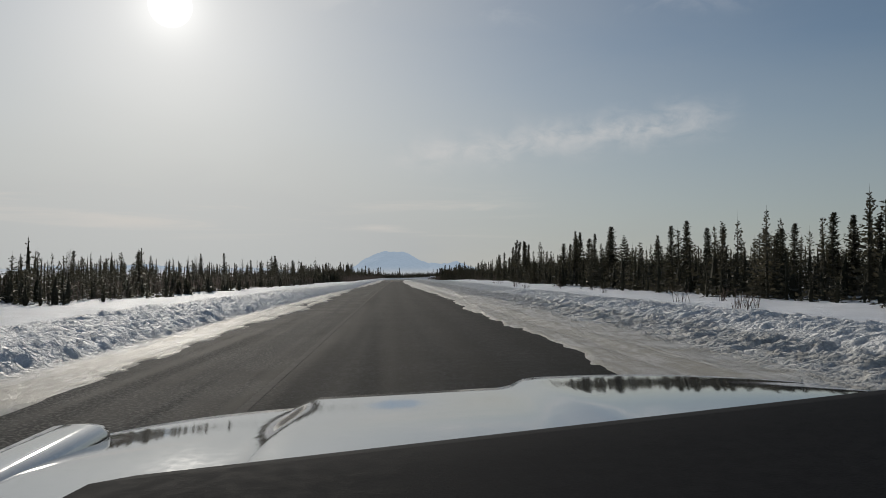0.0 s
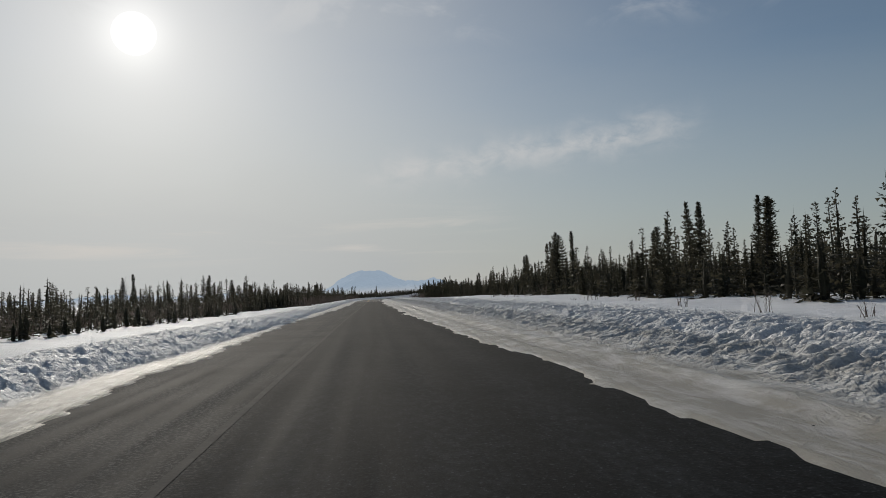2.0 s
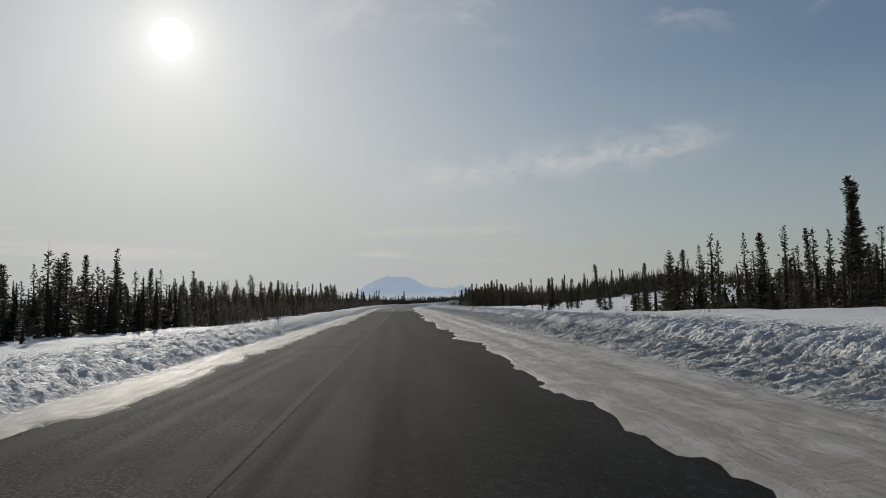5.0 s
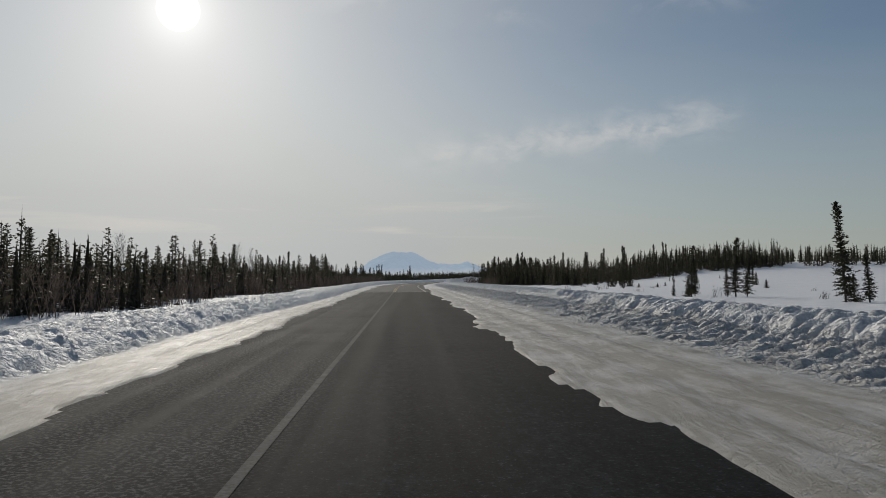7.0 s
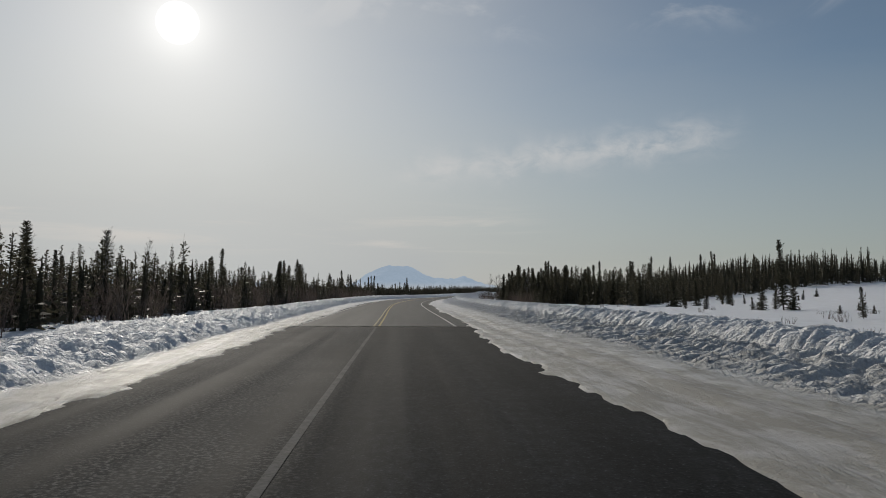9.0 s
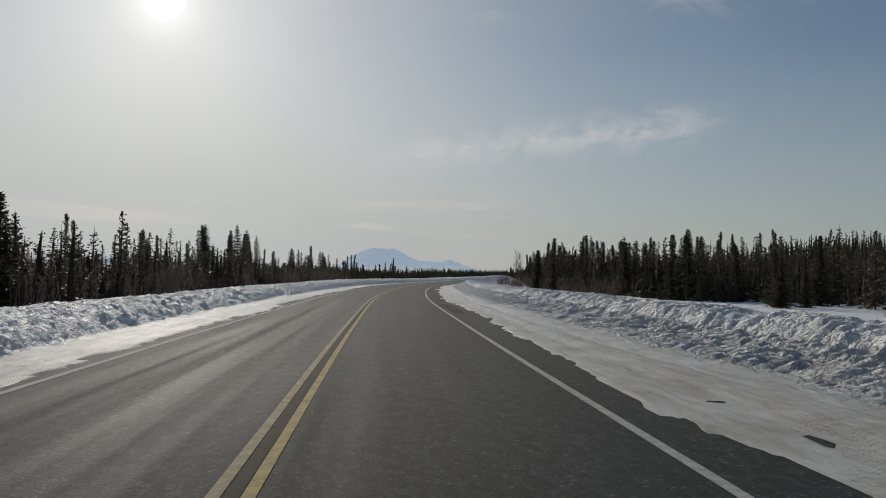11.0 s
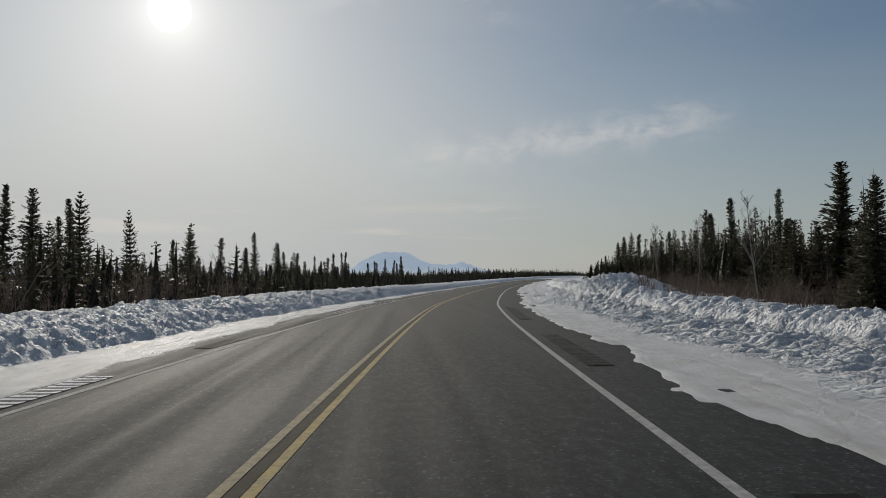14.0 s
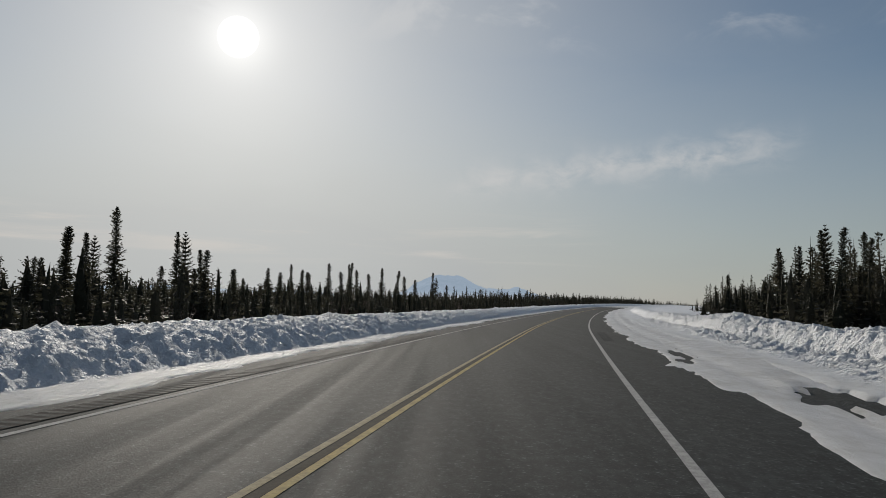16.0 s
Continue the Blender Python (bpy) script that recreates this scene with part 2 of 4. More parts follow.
M_BARK = material("spruce_bark", plain((0.035, 0.028, 0.024), (0.10, 0.085, 0.075), 9.0, (0.8, 0.95), 0.6, (1, 1, 0.25)))
M_TWIG = needles("bare_twigs", (0.075, 0.058, 0.048), (0.17, 0.135, 0.115), 0.25)
M_PALE = material("pale_bark", plain((0.12, 0.11, 0.10), (0.26, 0.24, 0.22), 12.0, (0.7, 0.9), 0.4, (1, 1, 0.3)))


def painted_haze(name, rock, veil, low, amount):
    """A far surface with its haze painted in as emission, paler towards the foot."""
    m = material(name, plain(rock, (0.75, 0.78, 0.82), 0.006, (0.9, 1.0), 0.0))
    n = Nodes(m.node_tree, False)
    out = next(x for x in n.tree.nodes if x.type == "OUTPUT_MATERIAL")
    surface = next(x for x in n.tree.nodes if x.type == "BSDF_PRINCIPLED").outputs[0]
    haze_glow = n.node("ShaderNodeEmission")
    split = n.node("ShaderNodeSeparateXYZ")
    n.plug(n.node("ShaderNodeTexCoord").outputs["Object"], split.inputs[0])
    n.plug(n.mix(n.ramp(split.outputs[2], 0.0, 70.0), low, veil), haze_glow.inputs[0])
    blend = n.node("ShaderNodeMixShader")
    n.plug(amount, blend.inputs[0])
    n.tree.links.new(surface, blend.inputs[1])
    n.tree.links.new(haze_glow.outputs[0], blend.inputs[2])
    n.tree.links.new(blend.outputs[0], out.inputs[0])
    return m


# mostly emitted colour: the blue haze of distance is put into the material
M_MOUNT = painted_haze("haze_painted_rock", (0.05, 0.09, 0.15), (0.345, 0.43, 0.53), (0.55, 0.56, 0.56), 0.85)

# ---- the plan: the road's centre line and the lie of the land ----
JOINT = 279.2                      # where the old asphalt ends
KNOT_Y = np.array([-4000.0, 0, 110, 200, 260, 290, 321, 351, 384, 423, 442, 465, 490, 535, 600, 650, 700, 760, 900, 5200])
KNOT_X = np.array([-1.9, -1.9, -1.85, -1.35, -1.15, -1.05, -1.02, -0.55, 1.25, 4.85, 7.6, 11.3, 15.6, 24.6, 39.5, 53.0, 68.0, 88.0, 139.0, 1800.0])


def hermite(x, kx, ky):
    d = np.diff(ky) / np.diff(kx)
    m = np.r_[d[0], (d[1:] + d[:-1]) / 2, d[-1]]
    m[1:-1] = np.where(d[1:] * d[:-1] <= 0, 0, m[1:-1])
    i = np.clip(np.searchsorted(kx, x) - 1, 0, len(kx) - 2)
    h = kx[i + 1] - kx[i]
    t = (x - kx[i]) / h
    return ((2 * t**3 - 3 * t**2 + 1) * ky[i] + (t**3 - 2 * t**2 + t) * h * m[i] + (3 * t**2 - 2 * t**3) * ky[i + 1] + (t**3 - t**2) * h * m[i + 1])


def smooth(v, a, b):
    t = np.clip((v - a) / (b - a), 0, 1)
    return t * t * (3 - 2 * t)


def spot(s, u):
    """Plan place of a point s along the road and u to the right of its centre line."""
    s, u = np.asarray(s, float), np.asarray(u, float)
    cx = hermite(s, KNOT_Y, KNOT_X)
    slope = (hermite(s + 0.5, KNOT_Y, KNOT_X) - hermite(s - 0.5, KNOT_Y, KNOT_X))
    n = np.sqrt(1 + slope**2)
    near = np.clip(u, -60, 60)
    return cx + near / n + (u - near), s - near * slope / n


def road_z(s):
    """The road climbs a little past the bend."""
    return 2.4 * smooth(np.asarray(s, float), 470, 900)


def hashed(i, j, k=0):
    v = np.sin(i * 127.1 + j * 311.7 + k * 74.7) * 43758.5453
    return v - np.floor(v)


def value2(x, y, k=0):
    i, j = np.floor(x), np.floor(y)
    f, g = x - i, y - j
    f, g = f * f * (3 - 2 * f), g * g * (3 - 2 * g)
    return ((hashed(i, j, k) * (1 - f) + hashed(i + 1, j, k) * f) * (1 - g) + (hashed(i, j + 1, k) * (1 - f) + hashed(i + 1, j + 1, k) * f) * g)


def fbm(x, y, octaves=4, k=0, gain=0.5):
    total, amp, norm = 0.0, 1.0, 0.0
    for o in range(octaves):
        total = total + amp * value2(x * 2**o, y * 2**o, k + o)
        norm, amp = norm + amp, amp * gain
    return total / norm


def clods(x, y, k=0):
    """Broken blocks: each cell has its own level and tilt, with a crevice round it."""
    i, j = np.floor(x), np.floor(y)
    one, two, level = np.full(np.shape(x), 9.0), np.full(np.shape(x), 9.0), np.zeros(np.shape(x))
    for a in (-1, 0, 1):
        for b in (-1, 0, 1):
            rx, ry = hashed(i + a, j + b, k), hashed(i + a, j + b, k + 5)
            d = (i + a + rx - x) ** 2 + (j + b + ry - y) ** 2
            own = hashed(i + a, j + b, k + 9) + (rx - 0.5) * (x - i - a - rx) * 1.3 + (ry - 0.5) * (y - j - b - ry) * 1.3
            nearer = d < one
            two = np.where(nearer, one, np.minimum(two, d))
            level = np.where(nearer, own, level)
            one = np.minimum(one, d)
    gap = np.clip((np.sqrt(two) - np.sqrt(one)) / 0.28, 0, 1)
    return 0.55 * level + 0.45 * gap


def lay(s, at, values):
    return np.interp(s, at, values)


def teeth(s, k):
    """Ragged melt line of a snow edge."""
    return 0.55 * (value2(s / 6.5, 0 * s, k) - 0.5) + 0.26 * (value2(s / 1.7, 0 * s, k + 3) - 0.5) + 0.26 * (hashed(np.floor(s / 1.4), 0 * s, k + 7) - 0.5) + 0.14 * (hashed(np.floor(s / 0.55), 0 * s, k + 9) - 0.5)


def edge_left(s):
    return lay(s, [0, 60, 84, 112, 150, 200, 270, 300, 330, 380, 405, 420, 445, 600], [-2.75, -2.9, -3.45, -3.5, -3.1, -2.95, -3.75, -4.1, -4.3, -4.5, -5.0, -5.1, -5.25, -5.4]) + teeth(s, 11)


def edge_right(s):
    return lay(s, [0, 60, 95, 115, 160, 200, 230, 270, 300, 340, 404, 447, 600], [5.7, 5.85, 5.2, 4.85, 4.5, 3.9, 4.4, 4.15, 4.7, 5.1, 5.3, 5.6, 5.4]) + teeth(s, 31)


def base_left(s):
    return lay(s, [0, 50, 75, 108, 150, 200, 250, 330, 380, 410, 446, 600], [4.2, 4.4, 4.4, 3.95, 4.5, 4.9, 5.1, 6.2, 6.6, 6.8, 6.4, 6.4]) + 0.3 * (value2(s / 6, 0 * s, 3) - 0.5)


def base_right(s):
    return lay(s, [0, 60, 110, 180, 300, 360, 400, 425, 440, 456, 600], [8.7, 8.5, 8.4, 7.9, 7.7, 7.6, 7.4, 6.9, 8.2, 9.5, 9.0]) + 0.5 * (value2(s / 7, 0 * s, 8) - 0.5)


def height_left(s):
    return lay(s, [0, 250, 330, 430, 600], [0.48, 0.48, 0.55, 0.78, 0.85])


def height_right(s):
    return lay(s, [0, 60, 110, 180, 300, 350, 400, 440, 600], [0.50, 0.50, 0.58, 0.72, 0.75, 0.75, 0.75, 0.9, 0.8])


def land(s, u, sunk=False):
    """Height of the ground, and how hard-packed and dirty its snow is."""
    s, u = np.broadcast_arrays(np.asarray(s, float), np.asarray(u, float))
    right = u > 0
    a = np.abs(u)
    edge = np.where(right, edge_right(s), -edge_left(s))
    foot = np.where(right, base_right(s), base_left(s))
    tall = np.where(right, height_right(s), height_left(s))
    lump = fbm(s / 2.4, u / 1.6, 4, 2)
    warp = 0.6 * (fbm(s / 0.9, u / 0.9, 2, 51) - 0.5)
    chunk = clods(s / 0.36 + 0.4 * u + warp, u / 0.28 + warp, 4)            # clods thrown up by the plough
    small = clods(s / 0.25 + 1.5 * warp, u / 0.20 + 1.5 * warp, 19)
    ribs = (s - 0.25 * a) / 0.40 + 2.6 * fbm(s / 2.6, a / 2.2, 2, 14) + 0.35 * warp                  # scallops cut down the face
    ridge = np.abs(np.sin(math.pi * ribs)) * (0.30 + 1.1 * value2(s / 0.42, a / 0.34, 16))
    broad = value2((s - 0.30 * a) / 0.9 + 0.7 * warp, a / 1.2 + warp, 15)
    flute = 0.80 * ridge + 0.20 * broad
    r = a - foot
    level = np.where(right, lay(s, [0, 40, 110, 175, 205, 233, 250, 300, 345, 400, 440, 480], [0.3, 0.4, 0.8, 0.9, -0.3, -1.1, -0.7, -0.3, -0.5, -0.5, 0.2, 0.35]), 0.30)     # lie of the land behind the bank
    field = level + 0.5 * (fbm(s / 9, u / 9, 3, 6) - 0.5) + 0.12 * (fbm(s / 1.7, u / 1.7, 3, 7) - 0.5)
    steep = np.where(right, lay(s, [0, 100, 190, 600], [1.7, 1.4, 0.85, 1.2]), lay(s, [0, 300, 400], [1.6, 1.7, 2.3]))
    scallop = 0.40 * (value2(s / 0.5 + 0.5 * u, u / 3.0, 81) - 0.5) + 0.20 * (value2(s / 0.36 + 0.8 * u, u / 1.6, 82) - 0.5)      # ribs left by the blade
    ribbed = np.where(right, lay(s, [0, 100, 190, 400, 425, 600], [0.8, 0.9, 1.0, 0.8, 0.2, 0.3]), 0.35)
    wide = np.where(right, lay(s, [0, 60, 200, 300, 360, 410, 440, 600], [1.9, 2.0, 2.7, 2.7, 2.8, 2.4, 1.8, 1.0]), 0.0)     # sloping apron in front of the face
    q = r - wide
    toe = np.clip((q + 0.05 + ribbed * scallop) / steep, 0, 1)
    face = (1 - (1 - toe) ** 2.1) * (tall - np.minimum(0.14 * wide, 0.32)) * (0.84 + 0.36 * lump)
    apron = np.minimum(0.14 * wide, 0.32) * np.clip((r + 0.2) / (wide + 0.3), 0, 1)
    back = smooth(q, steep + 0.4, steep + 3.4)
    bank = (face + apron) * (1 - back) + field * back
    rough = np.where(right, smooth(r, -0.7, 0.4), smooth(r, -0.15, 0.2)) * (1 - 0.85 * smooth(q, steep + 0.6, steep + 3.0))
    block = (clods(s / 0.75 + warp, u / 0.5 + warp, 33) - 0.55) * np.where(right, lay(s, [380, 420, 500], [0, 0.30, 0.30]), lay(s, [0, 280, 380], [0.06, 0.10, 0.20]))
    bank = bank + rough * block * 0.9 + rough * (0.6 + 0.5 * tall) * ((1 - ribbed) * 0.21 * (chunk - 0.5) + ribbed * 0.235 * (flute - 0.5) + (0.14 - 0.06 * ribbed) * (small - 0.5))
    # snow dragged slantwise over the apron below the face
    drag = smooth(r, -1.2, 0.0) * (1 - smooth(q, -0.3, 0.3)) * lay(s, [0, 400, 430], [1.0, 1.0, 0.0]) * right
    bank = bank + drag * 0.10 * (np.abs(2 * fbm((u + 0.3 * s) / 0.8, (s - 0.55 * u) / 0.27 + warp, 2, 85) - 1) - 0.25)
    # loose crumbs along the foot and packed snow on the shoulder, with wheel tracks
    shoulder = 0.035 + 0.045 * smooth(a - edge, 0.2, 2.5) + 0.07 * smooth(a - edge, 0.3, 2.0) * (fbm(s / 2.2, u / 0.16, 3, 12) - 0.5) + 0.05 * (fbm(s / 0.5, u / 0.3, 3, 13) - 0.5)
    ruts = 0.03 * np.sin(u * 5.2 + 1.5 * fbm(s / 20, 0 * u, 2, 15)) * smooth(a - edge, 0.4, 1.0) * right
    z = np.where(r > -0.9, np.maximum(shoulder + ruts * 0.4, bank + shoulder * 0.4), shoulder + ruts)
    lip = 6.35 + 0.05 * (s - 42) + 0.15 * (value2(s / 3, 0 * s, 44) - 0.5)
    z = z + right * 0.085 * np.exp(-((u - lip) / 0.09) ** 2) * smooth(s, 24, 34) * (1 - smooth(s, 78, 92))
    z = np.where(a < edge, -0.10, z * smooth(a - edge, -0.02, 0.10) - 0.02 * (1 - smooth(a - edge, 0, 0.1)))
    # the land beyond: an open rise beside the meadow, hummocks under the trees
    rise = (6.0 * smooth(u, 55, 130) * smooth(s, 355, 490) + 1.3 * smooth(u, 40, 75) * smooth(s, 230, 330)) * (1 - smooth(s, 560, 720))
    far = smooth(a, 60, 400) * 2.0 * (fbm(s / 160, u / 160, 3, 21) - 0.4)
    z = z + rise + far * np.where(a > 60, 1, 0)
    # the ploughed heap at the bend
    heap = 0.40 * np.exp(-(((s - 434) / 8.5) ** 2 + ((u - 12.2) / 2.7) ** 2)) + 1.5 * np.exp(-(((s - 448) / 6.0) ** 2 + ((u - 15.8) / 3.6) ** 2)) + 0.35 * np.exp(-(((s - 419) / 5) ** 2 + ((u - 10.0) / 2.0) ** 2)) + 0.55 * np.exp(-(((s - 482) / 6) ** 2 + ((u - 15.0) / 3.0) ** 2))
    z = z + heap * (1.0 + 0.35 * (chunk - 0.5) + 0.25 * (small - 0.5) + 0.25 * (lump - 0.5))
    # bare patches melted through the packed snow of the shoulder
    for ps, pu, la, lb in ((446.8, 7.6, 2.1, 0.66), (456.0, 6.2, 0.9, 0.2), (444.5, 4.75, 0.8, 0.25), (43.0, -3.3, 2.6, 0.22), (48.5, -3.2, 1.6, 0.13), (63.0, -3.6, 1.2, 0.12), (422.5, 6.0, 1.6, 0.12), (459.5, 6.5, 1.9, 0.22), (441.5, 7.4, 1.2, 0.18)):
        q = ((s - ps) / la) ** 2 + ((u - pu) / lb) ** 2 + 2.6 * (value2(s / 1.1, u / 0.13, 40) - 0.5) + 0.8 * (value2(s / 0.4, u / 0.3, 41) - 0.5)
        z = np.where(q < 1, -0.08, z)
    if sunk:                       # the coarse ground passes under the finer bank
        z = z - 0.22 * smooth(r, -1.0, -0.6) * (1 - smooth(r, np.where(right, 6.7, 4.3), np.where(right, 7.2, 4.8))) * (s > 2) * (s < 520)
    packed = (1 - smooth(r, np.where(right, -1.6, -0.5), np.where(right, 0.6, 0.3))) * np.where(right, lay(s, [0, 280, 330, 600], [0.85, 0.80, 0.45, 0.30]), lay(s, [0, 280, 330, 600], [1.15, 1.0, 0.5, 0.35]))
    packed = packed + 0.28 * (1 - back) * np.where(right, lay(s, [0, 300, 380], [1.1, 1.0, 0.5]), 0.35)
    packed = packed + 0.42 * drag * lay(s, [0, 300, 360], [1.0, 1.0, 0.4])
    # where the snow lies loose and crumbled, and where it is pressed smooth
    loose = np.where(right, smooth(r, -0.7, 0.2), smooth(r, -0.3, 0.2)) * (1 - 0.6 * back)
    return z + road_z(s), packed, loose


def sheet(name, s, u, mat, height=None, attr=True, sunk=False, tuck=False):
    """A grid over the plan, as one mesh."""
    S, U = np.meshgrid(s, u, indexing="ij") if np.ndim(u) == 1 else (np.broadcast_to(np.asarray(s)[:, None], u.shape), u)
    X, Y = spot(S, U)
    Z, P, L = land(S, U, sunk) if height is None else (height(S, U), np.zeros(S.shape), np.zeros(S.shape))
    if tuck:                       # the rim dips under its surroundings
        Z = Z + 0.008
        Z[:, 0] -= 0.07
        Z[:, -1] -= 0.07
    mesh = bpy.data.meshes.new(name)
    a, b = S.shape
    idx = np.arange(a * b).reshape(a, b)
    faces = np.stack([idx[:-1, :-1], idx[:-1, 1:], idx[1:, 1:], idx[1:, :-1]], -1).reshape(-1, 4)
    fill(mesh, np.stack([X, Y, Z], -1).reshape(-1, 3), faces)
    if attr:
        mesh.attributes.new("packed", "FLOAT", "POINT").data.foreach_set("value", P.ravel().astype(np.float32))
        mesh.attributes.new("loose", "FLOAT", "POINT").data.foreach_set("value", L.ravel().astype(np.float32))
    else:
        mesh.attributes.new("across", "FLOAT", "POINT").data.foreach_set("value", U.ravel().astype(np.float32))
    mesh.materials.append(mat)
    return new(name, mesh)


def fill(mesh, verts, faces, flat=False):
    """Fast filling of a mesh from arrays; faces all with the same number of corners."""
    verts, faces = np.asarray(verts, np.float32), np.asarray(faces, np.int32)
    n = faces.shape[1]
    mesh.vertices.add(len(verts))
    mesh.vertices.foreach_set("co", verts.ravel())
    mesh.loops.add(faces.size)
    mesh.loops.foreach_set("vertex_index", faces.ravel())
    mesh.polygons.add(len(faces))
    mesh.polygons.foreach_set("loop_start", np.arange(0, faces.size, n, dtype=np.int32))
    mesh.polygons.foreach_set("use_smooth", np.full(len(faces), not flat))
    mesh.update(calc_edges=True)
    mesh.validate()


# ---- ground: one sheet of snow from the road out to the horizon ----
S_LINE = np.r_[[-3500, -1500, -600, -250, -100, -50, -30], np.arange(-20, 8, 0.5), np.arange(8, 475, 0.5), np.arange(475, 560, 0.6), np.arange(560, 760, 1.5),
               np.arange(760, 1200, 20), np.geomspace(1200, 4950, 12)]
U_HALF = np.r_[np.arange(2.4, 7.4, 0.14), np.arange(7.4, 15, 0.3), np.arange(15, 22, 0.6), np.arange(22, 60, 3.0), [60, 75, 95, 120, 160, 220, 320, 500, 900, 1800, 3200]]
ground = sheet("ground", S_LINE, np.r_[-U_HALF[::-1], 0, U_HALF], M_SNOW, sunk=True)
tagged(ground, "snow-covered ground with packed dirty shoulders beside the road", "snow", kind="structure")

for side, foot, step in ((-1, base_left, 0.165), (1, base_right, 0.12)):
    S_BANK = np.r_[np.arange(3, 478, step), np.arange(478, 520, 0.35)]
    reach = np.r_[np.arange(-1.2, -0.3, 0.2), np.arange(-0.3, 2.6, 0.1), np.arange(2.6, 5.3, 0.3)] if side < 0 else np.r_[np.arange(-1.2, 1.2, 0.16), np.arange(1.2, 4.6, 0.1), np.arange(4.6, 7.7, 0.35)]
    bank = sheet("snow_bank", S_BANK, side * (foot(S_BANK)[:, None] + reach[None, :]), M_BANK, tuck=True)
    tagged(bank, ("shaded bluish bank of ploughed snow clods along the road", "sunlit ribbed bank of ploughed snow along the road")[side > 0], "snow bank", "ploughed banks", kind="structure")

old = sheet("road", np.r_[-120, -60, np.arange(-30, JOINT, 3.0), JOINT], np.arange(-7.0, 9.6, 0.5), M_OLD, lambda s, u: road_z(s), False)
tagged(old, "worn dark chip-sealed asphalt with pale wheel tracks", "road", kind="structure")
newer = sheet("road", np.r_[JOINT, np.arange(JOINT + 2, 700, 2.5)], np.arange(-7.0, 9.6, 0.5), M_NEW, lambda s, u: road_z(s) + 0.012, False)
tagged(newer, "smooth grey asphalt of the newer stretch through the bend", "road", kind="structure")


def stripe(name, s0, s1, u, width, mat, label, lift=0.018, step=1.5):
    s = np.r_[np.arange(s0, s1, step), s1]
    ob = sheet(name, s, np.array([u - width / 2, u + width / 2]), mat, lambda a, b: road_z(a) + lift, False)
    return tagged(ob, label, "road marking", kind="structure")


stripe("yellow_line", JOINT, 640, -0.13, 0.11, M_DULL, "dull, much worn yellow centre line on the grey asphalt")
stripe("tar_seam", JOINT, 640, 0.0, 0.13, M_SEAM, "dark brown seam between the two yellow lines", 0.016)
stripe("yellow_line", JOINT, 640, 0.13, 0.11, M_YELLOW, "worn yellow centre line on the grey asphalt")
stripe("white_edge_line", JOINT, 640, 3.88, 0.13, M_WHITE, "white edge line beside the shoulder")
stripe("white_edge_line", JOINT, 640, -3.9, 0.13, M_WHITE, "white edge line beside the shoulder")
stripe("centre_line", 6, 190, 0.0, 0.13, M_FADED, "almost worn-away centre line on dark asphalt", 0.006)
stripe("centre_line", 190, JOINT, 0.0, 0.11, M_WORN, "pale worn centre line on dark asphalt", 0.006)


def rumble(s0, s1, u, label, filled=False):
    """A milled rumble strip: a row of rounded grooves with dirt lying in them."""
    pitch, n = 0.30, int((s1 - s0) / 0.30)
    s = s0 + np.arange(n * 6) * pitch / 6
    depth = np.tile([0.0, 0.0, -0.008, -0.012, -0.012, -0.008], n)
    rows = np.linspace(u - 0.25, u + 0.25, 4)
    S, U = np.meshgrid(s, rows, indexing="ij")
    X, Y = spot(S, U)
    Z = road_z(S) + 0.027 + depth[:, None] * np.array([0.3, 1, 1, 0.3])[None]
    idx = np.arange(S.size).reshape(S.shape)
    faces = np.stack([idx[:-1, :-1], idx[:-1, 1:], idx[1:, 1:], idx[1:, :-1]], -1).reshape(-1, 4)
    mesh = bpy.data.meshes.new("rumble_strip")
    fill(mesh, np.stack([X, Y, Z], -1).reshape(-1, 3), faces)
    mesh.materials.append(M_NEW)
    mesh.materials.append(M_SNOW if filled else M_GROOVE)
    mesh.polygons.foreach_set("material_index", np.repeat(np.tile([0, 1, 1, 1, 1, 0], n)[: len(s) - 1], 3).astype(np.int32))
    return tagged(new("rumble_strip", mesh), label, "rumble strip", kind="structure")


for s0, s1 in ((330, 341), (345, 352), (357, 366), (370, 384), (392, 400), (408, 421), (468, 480)):
    rumble(s0, s1, 4.48, "dirty grooves of a rumble strip milled into the asphalt shoulder")
for s0, s1, snowy in ((332, 346, True), (352, 391, True), (396, 410, False), (413, 436, True), (440, 470, False)):
    rumble(s0, s1, -4.42, ("dirty grooves of a rumble strip milled into the asphalt shoulder", "rumble strip with snow lying in its milled grooves")[snowy], snowy)

def tar_crack(s0, u0, u1, label):
    """A dark sealed crack that wanders across the lanes."""
    u = np.linspace(u0, u1, 60)
    s = s0 + 0.5 * (fbm(u * 0.6, 0 * u, 3, 70) - 0.5) + 0.12 * (fbm(u * 4, 0 * u, 2, 71) - 0.5)
    S = np.stack([s - 0.022, s + 0.022], 1)
    U = np.stack([u, u], 1)
    X, Y = spot(S, U)
    idx = np.arange(120).reshape(60, 2)
    mesh = bpy.data.meshes.new("tar_crack")
    fill(mesh, np.stack([X, Y, road_z(S) + 0.019], -1).reshape(-1, 3), np.stack([idx[:-1, 0], idx[:-1, 1], idx[1:, 1], idx[1:, 0]], -1))
    mesh.materials.append(M_GROOVE)
    return tagged(new("tar_crack", mesh), label, "crack", kind="structure")


tar_crack(427, -4.3, -0.7, "black sealed crack across the grey asphalt")

